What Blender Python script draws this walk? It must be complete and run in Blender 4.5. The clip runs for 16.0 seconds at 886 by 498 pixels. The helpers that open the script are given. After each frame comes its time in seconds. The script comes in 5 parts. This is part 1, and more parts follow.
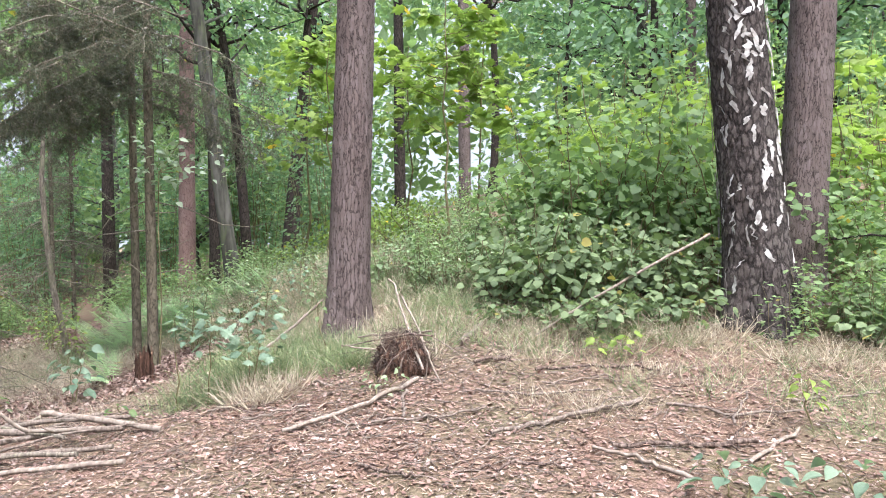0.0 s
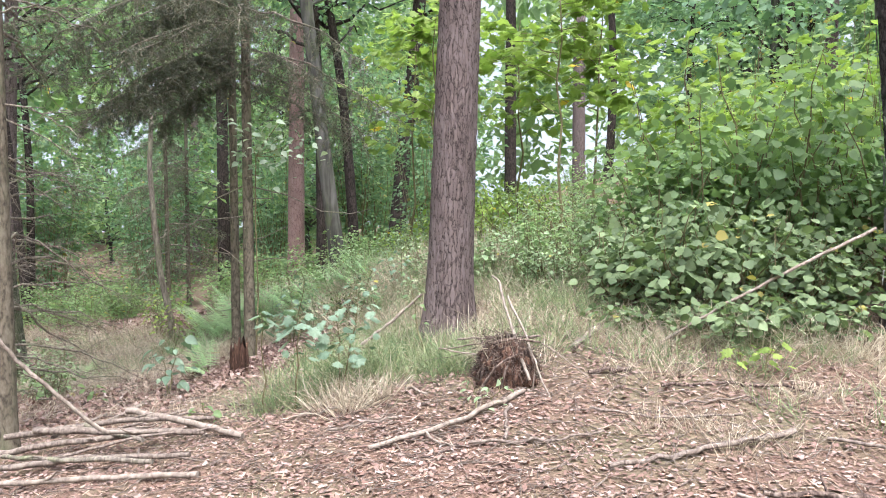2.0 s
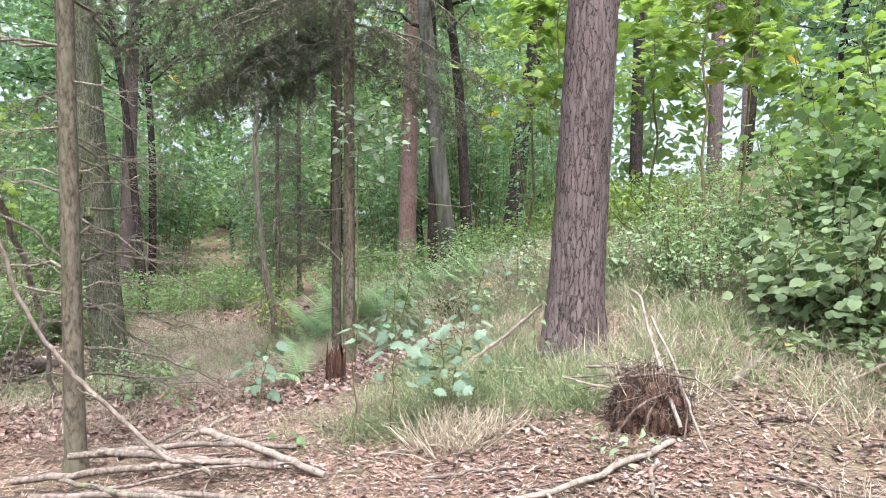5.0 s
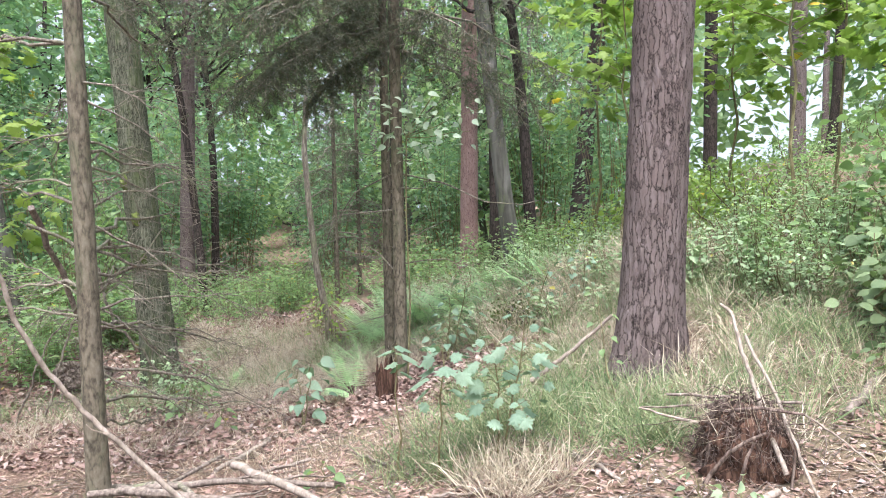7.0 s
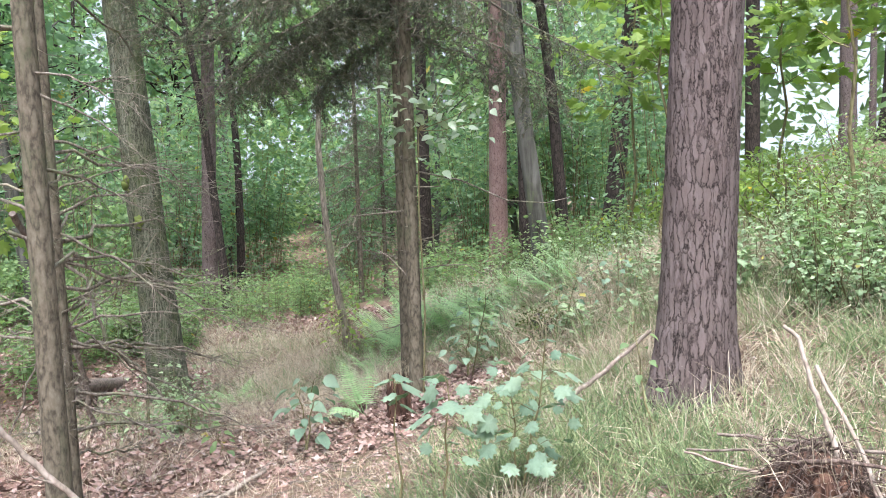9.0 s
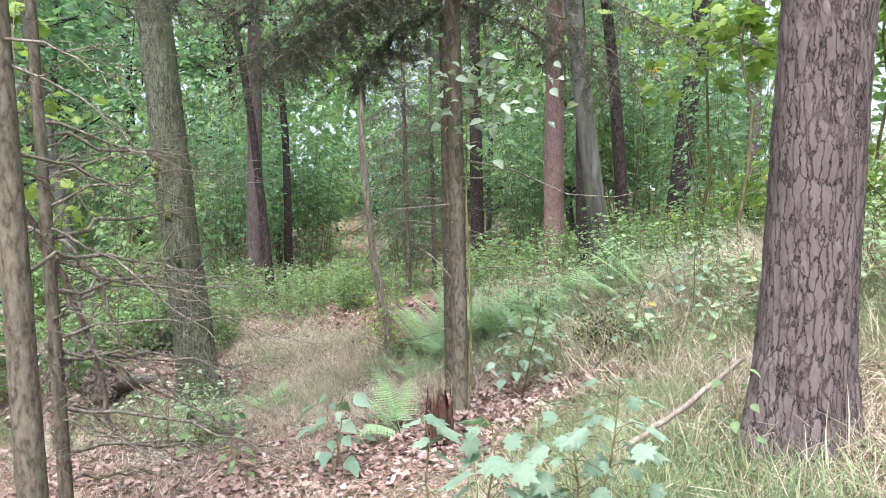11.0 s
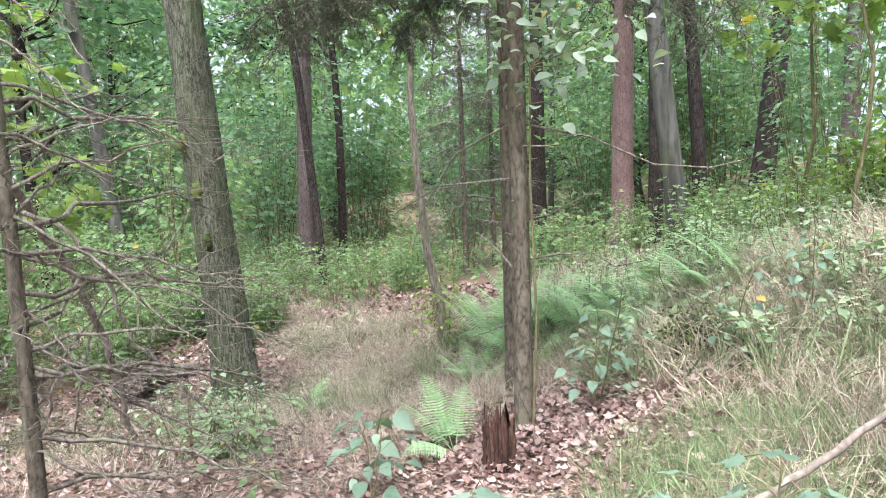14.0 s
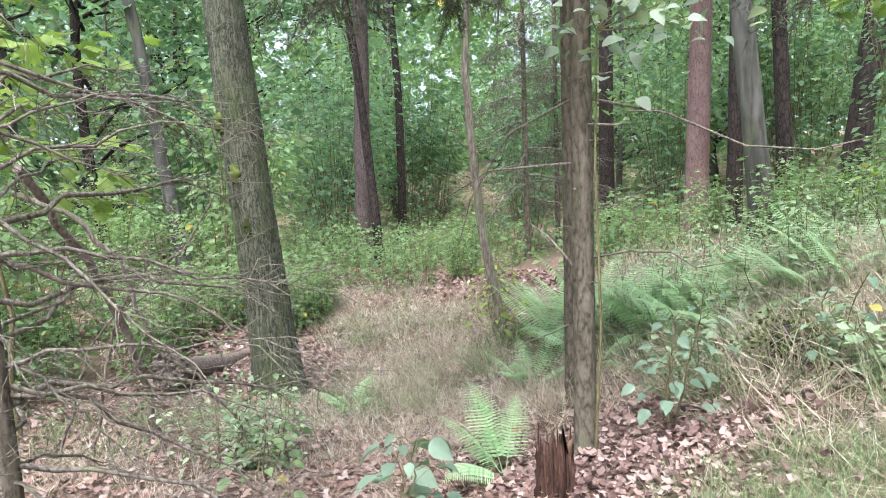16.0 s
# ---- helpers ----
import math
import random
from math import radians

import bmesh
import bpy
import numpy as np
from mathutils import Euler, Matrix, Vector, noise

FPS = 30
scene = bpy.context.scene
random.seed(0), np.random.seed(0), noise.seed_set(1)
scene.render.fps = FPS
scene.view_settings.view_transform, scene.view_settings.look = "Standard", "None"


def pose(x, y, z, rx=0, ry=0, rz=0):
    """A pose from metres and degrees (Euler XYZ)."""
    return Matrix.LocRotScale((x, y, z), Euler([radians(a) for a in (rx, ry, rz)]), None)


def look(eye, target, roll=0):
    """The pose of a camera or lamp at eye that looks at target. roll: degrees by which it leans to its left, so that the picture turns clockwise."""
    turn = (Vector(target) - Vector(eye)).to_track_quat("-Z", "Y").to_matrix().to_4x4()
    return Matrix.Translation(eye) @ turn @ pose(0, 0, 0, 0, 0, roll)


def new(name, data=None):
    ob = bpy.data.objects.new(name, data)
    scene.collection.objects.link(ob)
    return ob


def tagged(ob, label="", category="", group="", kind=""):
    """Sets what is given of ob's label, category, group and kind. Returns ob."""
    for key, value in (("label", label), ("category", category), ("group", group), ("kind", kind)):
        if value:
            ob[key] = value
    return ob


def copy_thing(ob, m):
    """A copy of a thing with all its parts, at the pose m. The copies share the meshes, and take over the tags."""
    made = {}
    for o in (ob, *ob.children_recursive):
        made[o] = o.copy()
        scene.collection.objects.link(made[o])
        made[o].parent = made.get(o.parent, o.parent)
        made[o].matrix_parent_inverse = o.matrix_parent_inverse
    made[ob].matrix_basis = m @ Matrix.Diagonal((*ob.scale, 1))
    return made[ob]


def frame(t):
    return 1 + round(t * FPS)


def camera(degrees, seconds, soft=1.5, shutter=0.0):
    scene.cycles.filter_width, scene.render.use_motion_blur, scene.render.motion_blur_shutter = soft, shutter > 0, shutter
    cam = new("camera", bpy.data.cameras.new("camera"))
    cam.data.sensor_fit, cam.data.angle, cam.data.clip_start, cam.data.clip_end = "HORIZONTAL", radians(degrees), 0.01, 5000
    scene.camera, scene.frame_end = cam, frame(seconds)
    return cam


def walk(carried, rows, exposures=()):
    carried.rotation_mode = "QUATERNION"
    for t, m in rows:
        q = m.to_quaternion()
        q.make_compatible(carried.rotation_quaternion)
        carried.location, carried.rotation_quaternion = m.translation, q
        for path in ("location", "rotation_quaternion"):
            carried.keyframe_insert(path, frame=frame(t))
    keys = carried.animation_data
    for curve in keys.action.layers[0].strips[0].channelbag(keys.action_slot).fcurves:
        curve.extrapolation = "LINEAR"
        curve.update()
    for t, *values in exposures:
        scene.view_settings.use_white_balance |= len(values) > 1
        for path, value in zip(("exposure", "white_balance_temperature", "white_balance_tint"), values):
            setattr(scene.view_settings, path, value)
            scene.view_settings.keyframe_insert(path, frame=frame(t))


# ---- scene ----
cam = camera(60.0, 16.0, soft=1.0)
PATH = [
    (0, (0.254, -0.282, 1.435), (-0.056, 1.693, 1.37), -0.5),
    (0.5, (0.299, -0.107, 1.464), (-0.018, 1.866, 1.392), -0.2),
    (1, (0.306, 0.047, 1.468), (-0.102, 2.003, 1.38), -0.0),
    (1.5, (0.235, 0.264, 1.448), (-0.273, 2.196, 1.356), 0.2),
    (2, (0.148, 0.381, 1.481), (-0.442, 2.289, 1.374), -0.1),
    (2.5, (0.11, 0.505, 1.488), (-0.54, 2.393, 1.367), -0.6),
    (3, (0.093, 0.702, 1.493), (-0.603, 2.574, 1.375), -0.7),
    (3.5, (0.088, 0.856, 1.507), (-0.66, 2.707, 1.395), -0.7),
    (4, (0.011, 0.981, 1.494), (-0.783, 2.813, 1.381), -0.4),
    (4.5, (-0.138, 1.164, 1.514), (-0.969, 2.979, 1.396), 0.5),
    (5, (-0.206, 1.264, 1.526), (-1.071, 3.062, 1.388), 0.6),
    (5.2, (-0.214, 1.313, 1.523), (-1.086, 3.107, 1.381), 0.3),
    (7.3, (-0.453, 1.898, 1.589), (-1.478, 3.608, 1.429), -1.0),
    (7.5, (-0.491, 1.931, 1.577), (-1.511, 3.644, 1.422), -0.9),
    (8, (-0.538, 2.094, 1.577), (-1.566, 3.803, 1.431), -1.1),
    (8.5, (-0.531, 2.308, 1.618), (-1.595, 3.994, 1.454), -1.7),
    (9, (-0.597, 2.437, 1.605), (-1.691, 4.102, 1.433), -1.8),
    (9.2, (-0.652, 2.5, 1.594), (-1.756, 4.159, 1.425), -1.2),
    (11.3, (-1.021, 3.112, 1.629), (-2.238, 4.687, 1.429), -1.4),
    (11.5, (-1.064, 3.157, 1.628), (-2.287, 4.728, 1.432), -1.4),
    (12, (-1.204, 3.23, 1.62), (-2.427, 4.801, 1.426), -1.1),
    (12.5, (-1.304, 3.311, 1.622), (-2.531, 4.878, 1.424), -1.1),
    (13, (-1.378, 3.481, 1.602), (-2.63, 5.027, 1.394), -1.3),
    (13.5, (-1.418, 3.644, 1.623), (-2.726, 5.138, 1.389), -2.1),
    (14, (-1.493, 3.744, 1.605), (-2.815, 5.22, 1.336), -2.2),
    (14.5, (-1.641, 3.852, 1.601), (-2.972, 5.319, 1.325), -1.9),
    (15, (-1.721, 3.95, 1.616), (-3.067, 5.399, 1.315), -1.9),
    (15.5, (-1.786, 4.113, 1.604), (-3.168, 5.525, 1.295), -2.1),
    (16, (-1.827, 4.237, 1.618), (-3.267, 5.588, 1.294), -2.5),
]
walk(cam, [(t, look(eye, target, roll)) for t, eye, target, roll in PATH], ((0, 1.92, 5600, 10), (6, 1.99, 5560, 9), (9, 2.0, 5500, 9), (12, 2.19, 5470, 10), (16, 2.17, 5430, 10)))

# ---- world, sun ----
world = bpy.data.worlds.new("overcast_sky")
scene.world = world
world.use_nodes = True
wn = world.node_tree
sky = wn.nodes.new("ShaderNodeTexSky")
sky.sky_type = "NISHITA"
sky.sun_disc = False
sky.sun_elevation = radians(65)
sky.sun_rotation = radians(150)
sky.air_density, sky.dust_density, sky.ozone_density = 0.7, 10.0, 1.0
wn.links.new(sky.outputs[0], wn.nodes["Background"].inputs[0])
wn.nodes["Background"].inputs[1].default_value = 0.15
sun_data = bpy.data.lights.new("sun", "SUN")
sun_data.energy, sun_data.angle, sun_data.color = 1.2, radians(40), (1.0, 0.97, 0.92)
sun = new("sun", sun_data)
sun.matrix_world = look((5, -9, 22), (0, 0, 0))

# ---- materials ----


class Nodes:
    """A small hand for node trees."""

    def __init__(self, name):
        self.mat = bpy.data.materials.new(name)
        self.mat.use_nodes = True
        self.t = self.mat.node_tree
        self.t.nodes.clear()
        self.out = self.t.nodes.new("ShaderNodeOutputMaterial")

    def add(self, kind, **inputs):
        n = self.t.nodes.new(kind)
        for k, v in inputs.items():
            sock = n.inputs[k.replace("_", " ")]
            if isinstance(v, bpy.types.NodeSocket):
                self.t.links.new(v, sock)
            else:
                sock.default_value = v
        return n

    def coords(self, sx=1.0, sy=1.0, sz=1.0):
        c = self.t.nodes.new("ShaderNodeTexCoord")
        m = self.add("ShaderNodeMapping", Vector=c.outputs["Object"])
        m.inputs["Scale"].default_value = (sx, sy, sz)
        return m.outputs[0]

    def noise(self, vec, scale, detail=4.0, rough=0.6):
        return self.add("ShaderNodeTexNoise", Vector=vec, Scale=scale, Detail=detail, Roughness=rough).outputs["Fac"]

    def ramp(self, fac, *stops):
        n = self.t.nodes.new("ShaderNodeValToRGB")
        self.t.links.new(fac, n.inputs[0])
        els = n.color_ramp.elements
        while len(els) < len(stops):
            els.new(0.5)
        for e, (p, c) in zip(els, stops):
            e.position, e.color = p, (*c, 1)
        return n.outputs[0]

    def mix(self, fac, a, b, blend="MIX"):
        n = self.t.nodes.new("ShaderNodeMix")
        n.data_type, n.blend_type = "RGBA", blend
        for sock, v in ((n.inputs[0], fac), (n.inputs[6], a), (n.inputs[7], b)):
            if isinstance(v, bpy.types.NodeSocket):
                self.t.links.new(v, sock)
            elif isinstance(v, tuple):
                sock.default_value = (*v, 1)
            else:
                sock.default_value = v
        return n.outputs[2]

    def math(self, op, a, b=0.0):
        n = self.t.nodes.new("ShaderNodeMath")
        n.operation = op
        for sock, v in zip(n.inputs, (a, b)):
            if isinstance(v, bpy.types.NodeSocket):
                self.t.links.new(v, sock)
            else:
                sock.default_value = v
        return n.outputs[0]

    def bump(self, height, strength, distance):
        return self.add("ShaderNodeBump", Height=height, Strength=strength, Distance=distance).outputs[0]

    def surface(self, color, rough=0.8, normal=None, spec=0.3):
        p = self.add("ShaderNodeBsdfPrincipled", Base_Color=color, Roughness=rough)
        p.inputs["Specular IOR Level"].default_value = spec
        if normal:
            self.t.links.new(normal, p.inputs["Normal"])
        self.t.links.new(p.outputs[0], self.out.inputs[0])
        return self.mat


def leaf_material(name, dark, light, autumn=None, through_light=0.5, gloss=0.55, autumn_share=0.04):
    n = Nodes(name)
    geo = n.t.nodes.new("ShaderNodeNewGeometry")
    info = n.t.nodes.new("ShaderNodeObjectInfo")
    rnd = n.math("FRACT", n.math("ADD", geo.outputs["Random Per Island"], info.outputs["Random"]))
    col = n.ramp(rnd, (0.0, dark), (0.55, tuple((a + b) / 2 for a, b in zip(dark, light))), (1.0, light))
    if autumn:
        col = n.mix(n.math("LESS_THAN", n.math("FRACT", n.math("MULTIPLY", rnd, 37.7)), autumn_share), col, autumn)
    spots = n.noise(n.coords(), 30.0, 3.0)
    col = n.mix(n.math("MULTIPLY", spots, 0.35), col, n.mix(0.5, col, (0.16, 0.14, 0.05)))
    patch = n.noise(n.coords(), 7.0, 4.0, 0.65)
    col = n.mix(n.ramp(patch, (0.35, (0, 0, 0)), (0.7, (0.4, 0.4, 0.4))), col, n.mix(1.0, col, (0.62, 0.68, 0.6), "MULTIPLY"))
    p = n.add("ShaderNodeBsdfPrincipled", Base_Color=col, Roughness=gloss, Normal=n.bump(n.noise(n.coords(), 60.0, 3.0), 0.35, 0.01))
    p.inputs["Specular IOR Level"].default_value = 0.32
    tr = n.add("ShaderNodeBsdfTranslucent", Color=n.mix(1.0, col, (1.0, 1.1, 0.65), "MULTIPLY"))
    m = n.add("ShaderNodeMixShader", Fac=through_light)
    n.t.links.new(p.outputs[0], m.inputs[1])
    n.t.links.new(tr.outputs[0], m.inputs[2])
    n.t.links.new(m.outputs[0], n.out.inputs[0])
    return n.mat


def bark_material(name, deep, mid, high, fine=40.0, stretch=0.25, moss=None, moss_amount=0.5, bump=0.6):
    n = Nodes(name)
    v = n.coords(1, 1, stretch)
    a = n.noise(v, fine, 5.0, 0.65)
    b = n.noise(n.coords(1, 1, 0.6), 3.0, 3.0)
    furrow = n.noise(n.coords(1, 1, stretch * 0.6), fine * 0.45, 3.0, 0.5)
    ridge = n.math("ABSOLUTE", n.math("SUBTRACT", furrow, 0.5))
    h = n.math("ADD", n.math("MULTIPLY", a, 0.75), n.math("MINIMUM", n.math("MULTIPLY", ridge, 2.2), 0.25))
    col = n.ramp(h, (0.28, deep), (0.5, mid), (0.78, high))
    col = n.mix(n.math("MULTIPLY", b, 0.5), col, n.mix(1.0, col, (0.55, 0.5, 0.48), "MULTIPLY"))
    if moss:
        m = n.ramp(n.noise(n.coords(1, 1, 0.35), 5.0, 5.0, 0.7), (0.62 - moss_amount * 0.3, (0, 0, 0)), (0.72 - moss_amount * 0.2, (1, 1, 1)))
        col = n.mix(n.math("MULTIPLY", m, 0.55), col, moss)
    return n.surface(col, 0.9, n.bump(h, bump, 0.02), 0.2)


def plate_material(name, deep, mid, high, scale=26.0, stretch=0.3, gap=0.16, tint=(0.5, 0.47, 0.44), relief=0.02, moss=None):
    """Bark in long flaking plates; the shade in the cracks between them is painted dark."""
    n = Nodes(name)
    v = n.coords(1, 1, stretch)
    warp = n.add("ShaderNodeTexNoise", Vector=n.coords(1, 1, 0.6), Scale=16.0, Detail=5.0, Roughness=0.7).outputs["Color"]
    v = n.mix(0.06, v, warp)
    cell = n.t.nodes.new("ShaderNodeTexVoronoi")
    cell.feature = "DISTANCE_TO_EDGE"
    tone = n.t.nodes.new("ShaderNodeTexVoronoi")
    for k in (cell, tone):
        n.t.links.new(v, k.inputs["Vector"])
        k.inputs["Scale"].default_value = scale
    grain = n.noise(n.coords(1, 1, 0.45), 70.0, 6.0, 0.7)
    flake = n.noise(n.coords(1, 1, 0.3), 30.0, 5.0, 0.65)
    edge = n.math("MINIMUM", n.math("DIVIDE", n.math("ADD", cell.outputs["Distance"], n.math("MULTIPLY", n.math("SUBTRACT", grain, 0.45), 0.16)), gap), 1.0)
    healed = n.ramp(n.noise(n.coords(1, 1, 0.5), 13.0, 3.0), (0.47, (0, 0, 0)), (0.68, (0.7, 0.7, 0.7)))
    edge = n.math("MAXIMUM", edge, healed)
    h = n.math("ADD", n.math("MULTIPLY", edge, 0.36), n.math("ADD", n.math("MULTIPLY", flake, 0.5), n.math("MULTIPLY", grain, 0.34)))
    col = n.ramp(h, (0.38, deep), (0.64, mid), (0.92, high))
    col = n.mix(n.math("MULTIPLY", n.add("ShaderNodeSeparateColor", Color=tone.outputs["Color"]).outputs[0], 0.45), col, n.mix(1.0, col, tint, "MULTIPLY"))
    blotch = n.ramp(n.noise(n.coords(1, 1, 0.5), 3.5, 4.0, 0.6), (0.4, (0, 0, 0)), (0.65, (0.6, 0.6, 0.6)))
    col = n.mix(blotch, col, n.mix(1.0, col, (0.68, 0.64, 0.62), "MULTIPLY"))
    if moss:
        m = n.ramp(n.noise(n.coords(1, 1, 0.35), 4.0, 5.0, 0.7), (0.48, (0, 0, 0)), (0.66, (0.6, 0.6, 0.6)))
        col = n.mix(m, col, moss)
    return n.surface(col, 0.92, n.bump(h, 1.0, relief), 0.15)


M_GROUND = Nodes("forest_soil")
_v = M_GROUND.coords()
_a, _b, _c = M_GROUND.noise(_v, 60, 6, 0.7), M_GROUND.noise(_v, 1.1, 4), M_GROUND.noise(_v, 14, 5, 0.7)
_col = M_GROUND.ramp(_a, (0.3, (0.05, 0.034, 0.026)), (0.5, (0.155, 0.10, 0.072)), (0.7, (0.27, 0.195, 0.155)))
_col = M_GROUND.mix(M_GROUND.ramp(_b, (0.42, (0, 0, 0)), (0.6, (0.75, 0.75, 0.75))), _col, M_GROUND.ramp(_c, (0.3, (0.08, 0.075, 0.042)), (0.7, (0.22, 0.19, 0.12))))
M_GROUND = M_GROUND.surface(_col, 0.95, M_GROUND.bump(M_GROUND.math("ADD", _a, _c), 0.9, 0.02), 0.1)


def litter_material():
    n = Nodes("leaf_litter")
    geo = n.t.nodes.new("ShaderNodeNewGeometry")
    col = n.ramp(geo.outputs["Random Per Island"], (0.0, (0.15, 0.097, 0.076)), (0.3, (0.2, 0.127, 0.1)), (0.6, (0.265, 0.18, 0.15)), (0.9, (0.335, 0.255, 0.225)), (1.0, (0.43, 0.37, 0.33)))
    col = n.mix(n.math("MULTIPLY", n.noise(n.coords(), 45, 4), 0.6), col, n.mix(1.0, col, (0.5, 0.42, 0.36), "MULTIPLY"))
    return n.surface(col, 0.75, None, 0.25)


def straw_material(name, a, b, c):
    n = Nodes(name)
    geo = n.t.nodes.new("ShaderNodeNewGeometry")
    col = n.ramp(geo.outputs["Random Per Island"], (0.0, a), (0.5, b), (1.0, c))
    p = n.add("ShaderNodeBsdfPrincipled", Base_Color=col, Roughness=0.65)
    tr = n.add("ShaderNodeBsdfTranslucent", Color=col)
    m = n.add("ShaderNodeMixShader", Fac=0.3)
    n.t.links.new(p.outputs[0], m.inputs[1])
    n.t.links.new(tr.outputs[0], m.inputs[2])
    n.t.links.new(m.outputs[0], n.out.inputs[0])
    return n.mat


M_LITTER = litter_material()
M_DRIFT = straw_material("reddish_leaf_drift", (0.08, 0.043, 0.034), (0.2, 0.125, 0.1), (0.4, 0.31, 0.265))
M_NEEDLE_LITTER = straw_material("fallen_needles", (0.12, 0.07, 0.05), (0.27, 0.18, 0.125), (0.42, 0.33, 0.25))
M_DRY = straw_material("dry_grass", (0.24, 0.19, 0.13), (0.41, 0.345, 0.245), (0.55, 0.49, 0.375))
M_GREEN_GRASS = straw_material("green_grass", (0.09, 0.14, 0.055), (0.17, 0.23, 0.095), (0.30, 0.33, 0.17))
M_PINE = plate_material("pine_bark", (0.022, 0.017, 0.016), (0.122, 0.095, 0.089), (0.17, 0.139, 0.131), 34, 0.2, 0.105, (0.66, 0.63, 0.61), relief=0.022)
M_RED = plate_material("upper_pine_bark", (0.09, 0.058, 0.052), (0.215, 0.142, 0.128), (0.31, 0.222, 0.205), 26, 0.3, 0.08, (0.7, 0.64, 0.63), relief=0.006)
M_BIRCH = plate_material("birch_cork_bark", (0.015, 0.013, 0.012), (0.06, 0.05, 0.046), (0.14, 0.122, 0.113), 22, 0.4, 0.2, relief=0.02)
M_PEEL = bark_material("birch_white_bark", (0.20, 0.185, 0.17), (0.40, 0.385, 0.36), (0.58, 0.57, 0.55), 18, 1.6, bump=0.2)
M_OAK = plate_material("mossy_oak_bark", (0.03, 0.031, 0.02), (0.105, 0.108, 0.076), (0.185, 0.187, 0.142), 46, 0.13, 0.2, (0.66, 0.68, 0.6), relief=0.01, moss=(0.075, 0.1, 0.03))
M_SPRUCE = bark_material("spruce_bark", (0.042, 0.035, 0.025), (0.115, 0.098, 0.07), (0.185, 0.162, 0.12), 46, 0.55, (0.085, 0.095, 0.05), 0.35, 0.35)
M_GREY = bark_material("smooth_grey_bark", (0.04, 0.038, 0.032), (0.08, 0.077, 0.066), (0.135, 0.13, 0.115), 14, 0.2, (0.10, 0.12, 0.05), 0.35, 0.3)
M_DARKBARK = plate_material("dark_bark", (0.012, 0.01, 0.009), (0.038, 0.03, 0.026), (0.075, 0.06, 0.052), 24, 0.3, relief=0.01)
M_STICK = bark_material("weathered_stick", (0.09, 0.07, 0.056), (0.17, 0.138, 0.113), (0.27, 0.225, 0.19), 40, 0.9)
M_BARE = bark_material("barkless_wood", (0.14, 0.112, 0.088), (0.225, 0.187, 0.152), (0.32, 0.275, 0.23), 34, 0.9, bump=0.25)
M_DEADTWIG = bark_material("dead_twig", (0.08, 0.068, 0.052), (0.175, 0.15, 0.12), (0.30, 0.265, 0.215), 60, 0.3, (0.16, 0.18, 0.09), 0.4)
M_ROT = bark_material("rotten_red_wood", (0.015, 0.009, 0.007), (0.075, 0.04, 0.027), (0.18, 0.11, 0.075), 60, 0.12)
M_ROOT = bark_material("dry_roots", (0.03, 0.02, 0.016), (0.11, 0.08, 0.064), (0.25, 0.2, 0.165), 60, 0.4)
M_STEM = bark_material("green_stem", (0.08, 0.07, 0.035), (0.16, 0.14, 0.07), (0.24, 0.22, 0.12), 40, 0.4)
M_MOSS = leaf_material("moss", (0.04, 0.055, 0.012), (0.12, 0.15, 0.035), None, 0.2, 0.9)
M_LEAF_MID = leaf_material("mid_green_leaf", (0.14, 0.215, 0.105), (0.28, 0.385, 0.185), (0.42, 0.34, 0.07), 0.55, 0.55, 0.006)
M_LEAF_DARK = leaf_material("deep_green_leaf", (0.115, 0.205, 0.125), (0.23, 0.35, 0.205), (0.30, 0.26, 0.06), 0.55, 0.55, 0.006)
M_LEAF_COOL = leaf_material("cool_bramble_leaf", (0.1, 0.145, 0.075), (0.22, 0.285, 0.145), (0.36, 0.31, 0.09), 0.45, 0.6, 0.01)
M_LEAF_BRIGHT = leaf_material("bright_maple_leaf", (0.19, 0.28, 0.06), (0.36, 0.46, 0.12), (0.55, 0.40, 0.04), 0.55, 0.45, 0.012)
M_LEAF_PALE = leaf_material("pale_herb_leaf", (0.19, 0.265, 0.155), (0.38, 0.47, 0.3), (0.42, 0.36, 0.10), 0.42, 0.55, 0.006)
M_LEAF_SILVER = leaf_material("silvery_leaf", (0.19, 0.25, 0.18), (0.38, 0.44, 0.34), None, 0.4, 0.5)
M_LEAF_BLUE = leaf_material("blue_green_leaf", (0.12, 0.19, 0.135), (0.25, 0.335, 0.245), None, 0.4, 0.6)
M_FERN = leaf_material("fern_frond", (0.27, 0.41, 0.22), (0.46, 0.6, 0.36), (0.40, 0.33, 0.12), 0.55, 0.6, 0.01)
M_NEEDLE = leaf_material("spruce_needle", (0.048, 0.061, 0.043), (0.125, 0.14, 0.097), (0.16, 0.134, 0.105), 0.35, 0.55, 0.2)
M_PINE_NEEDLE = leaf_material("pine_needle", (0.03, 0.06, 0.025), (0.07, 0.12, 0.05), None, 0.25, 0.5)

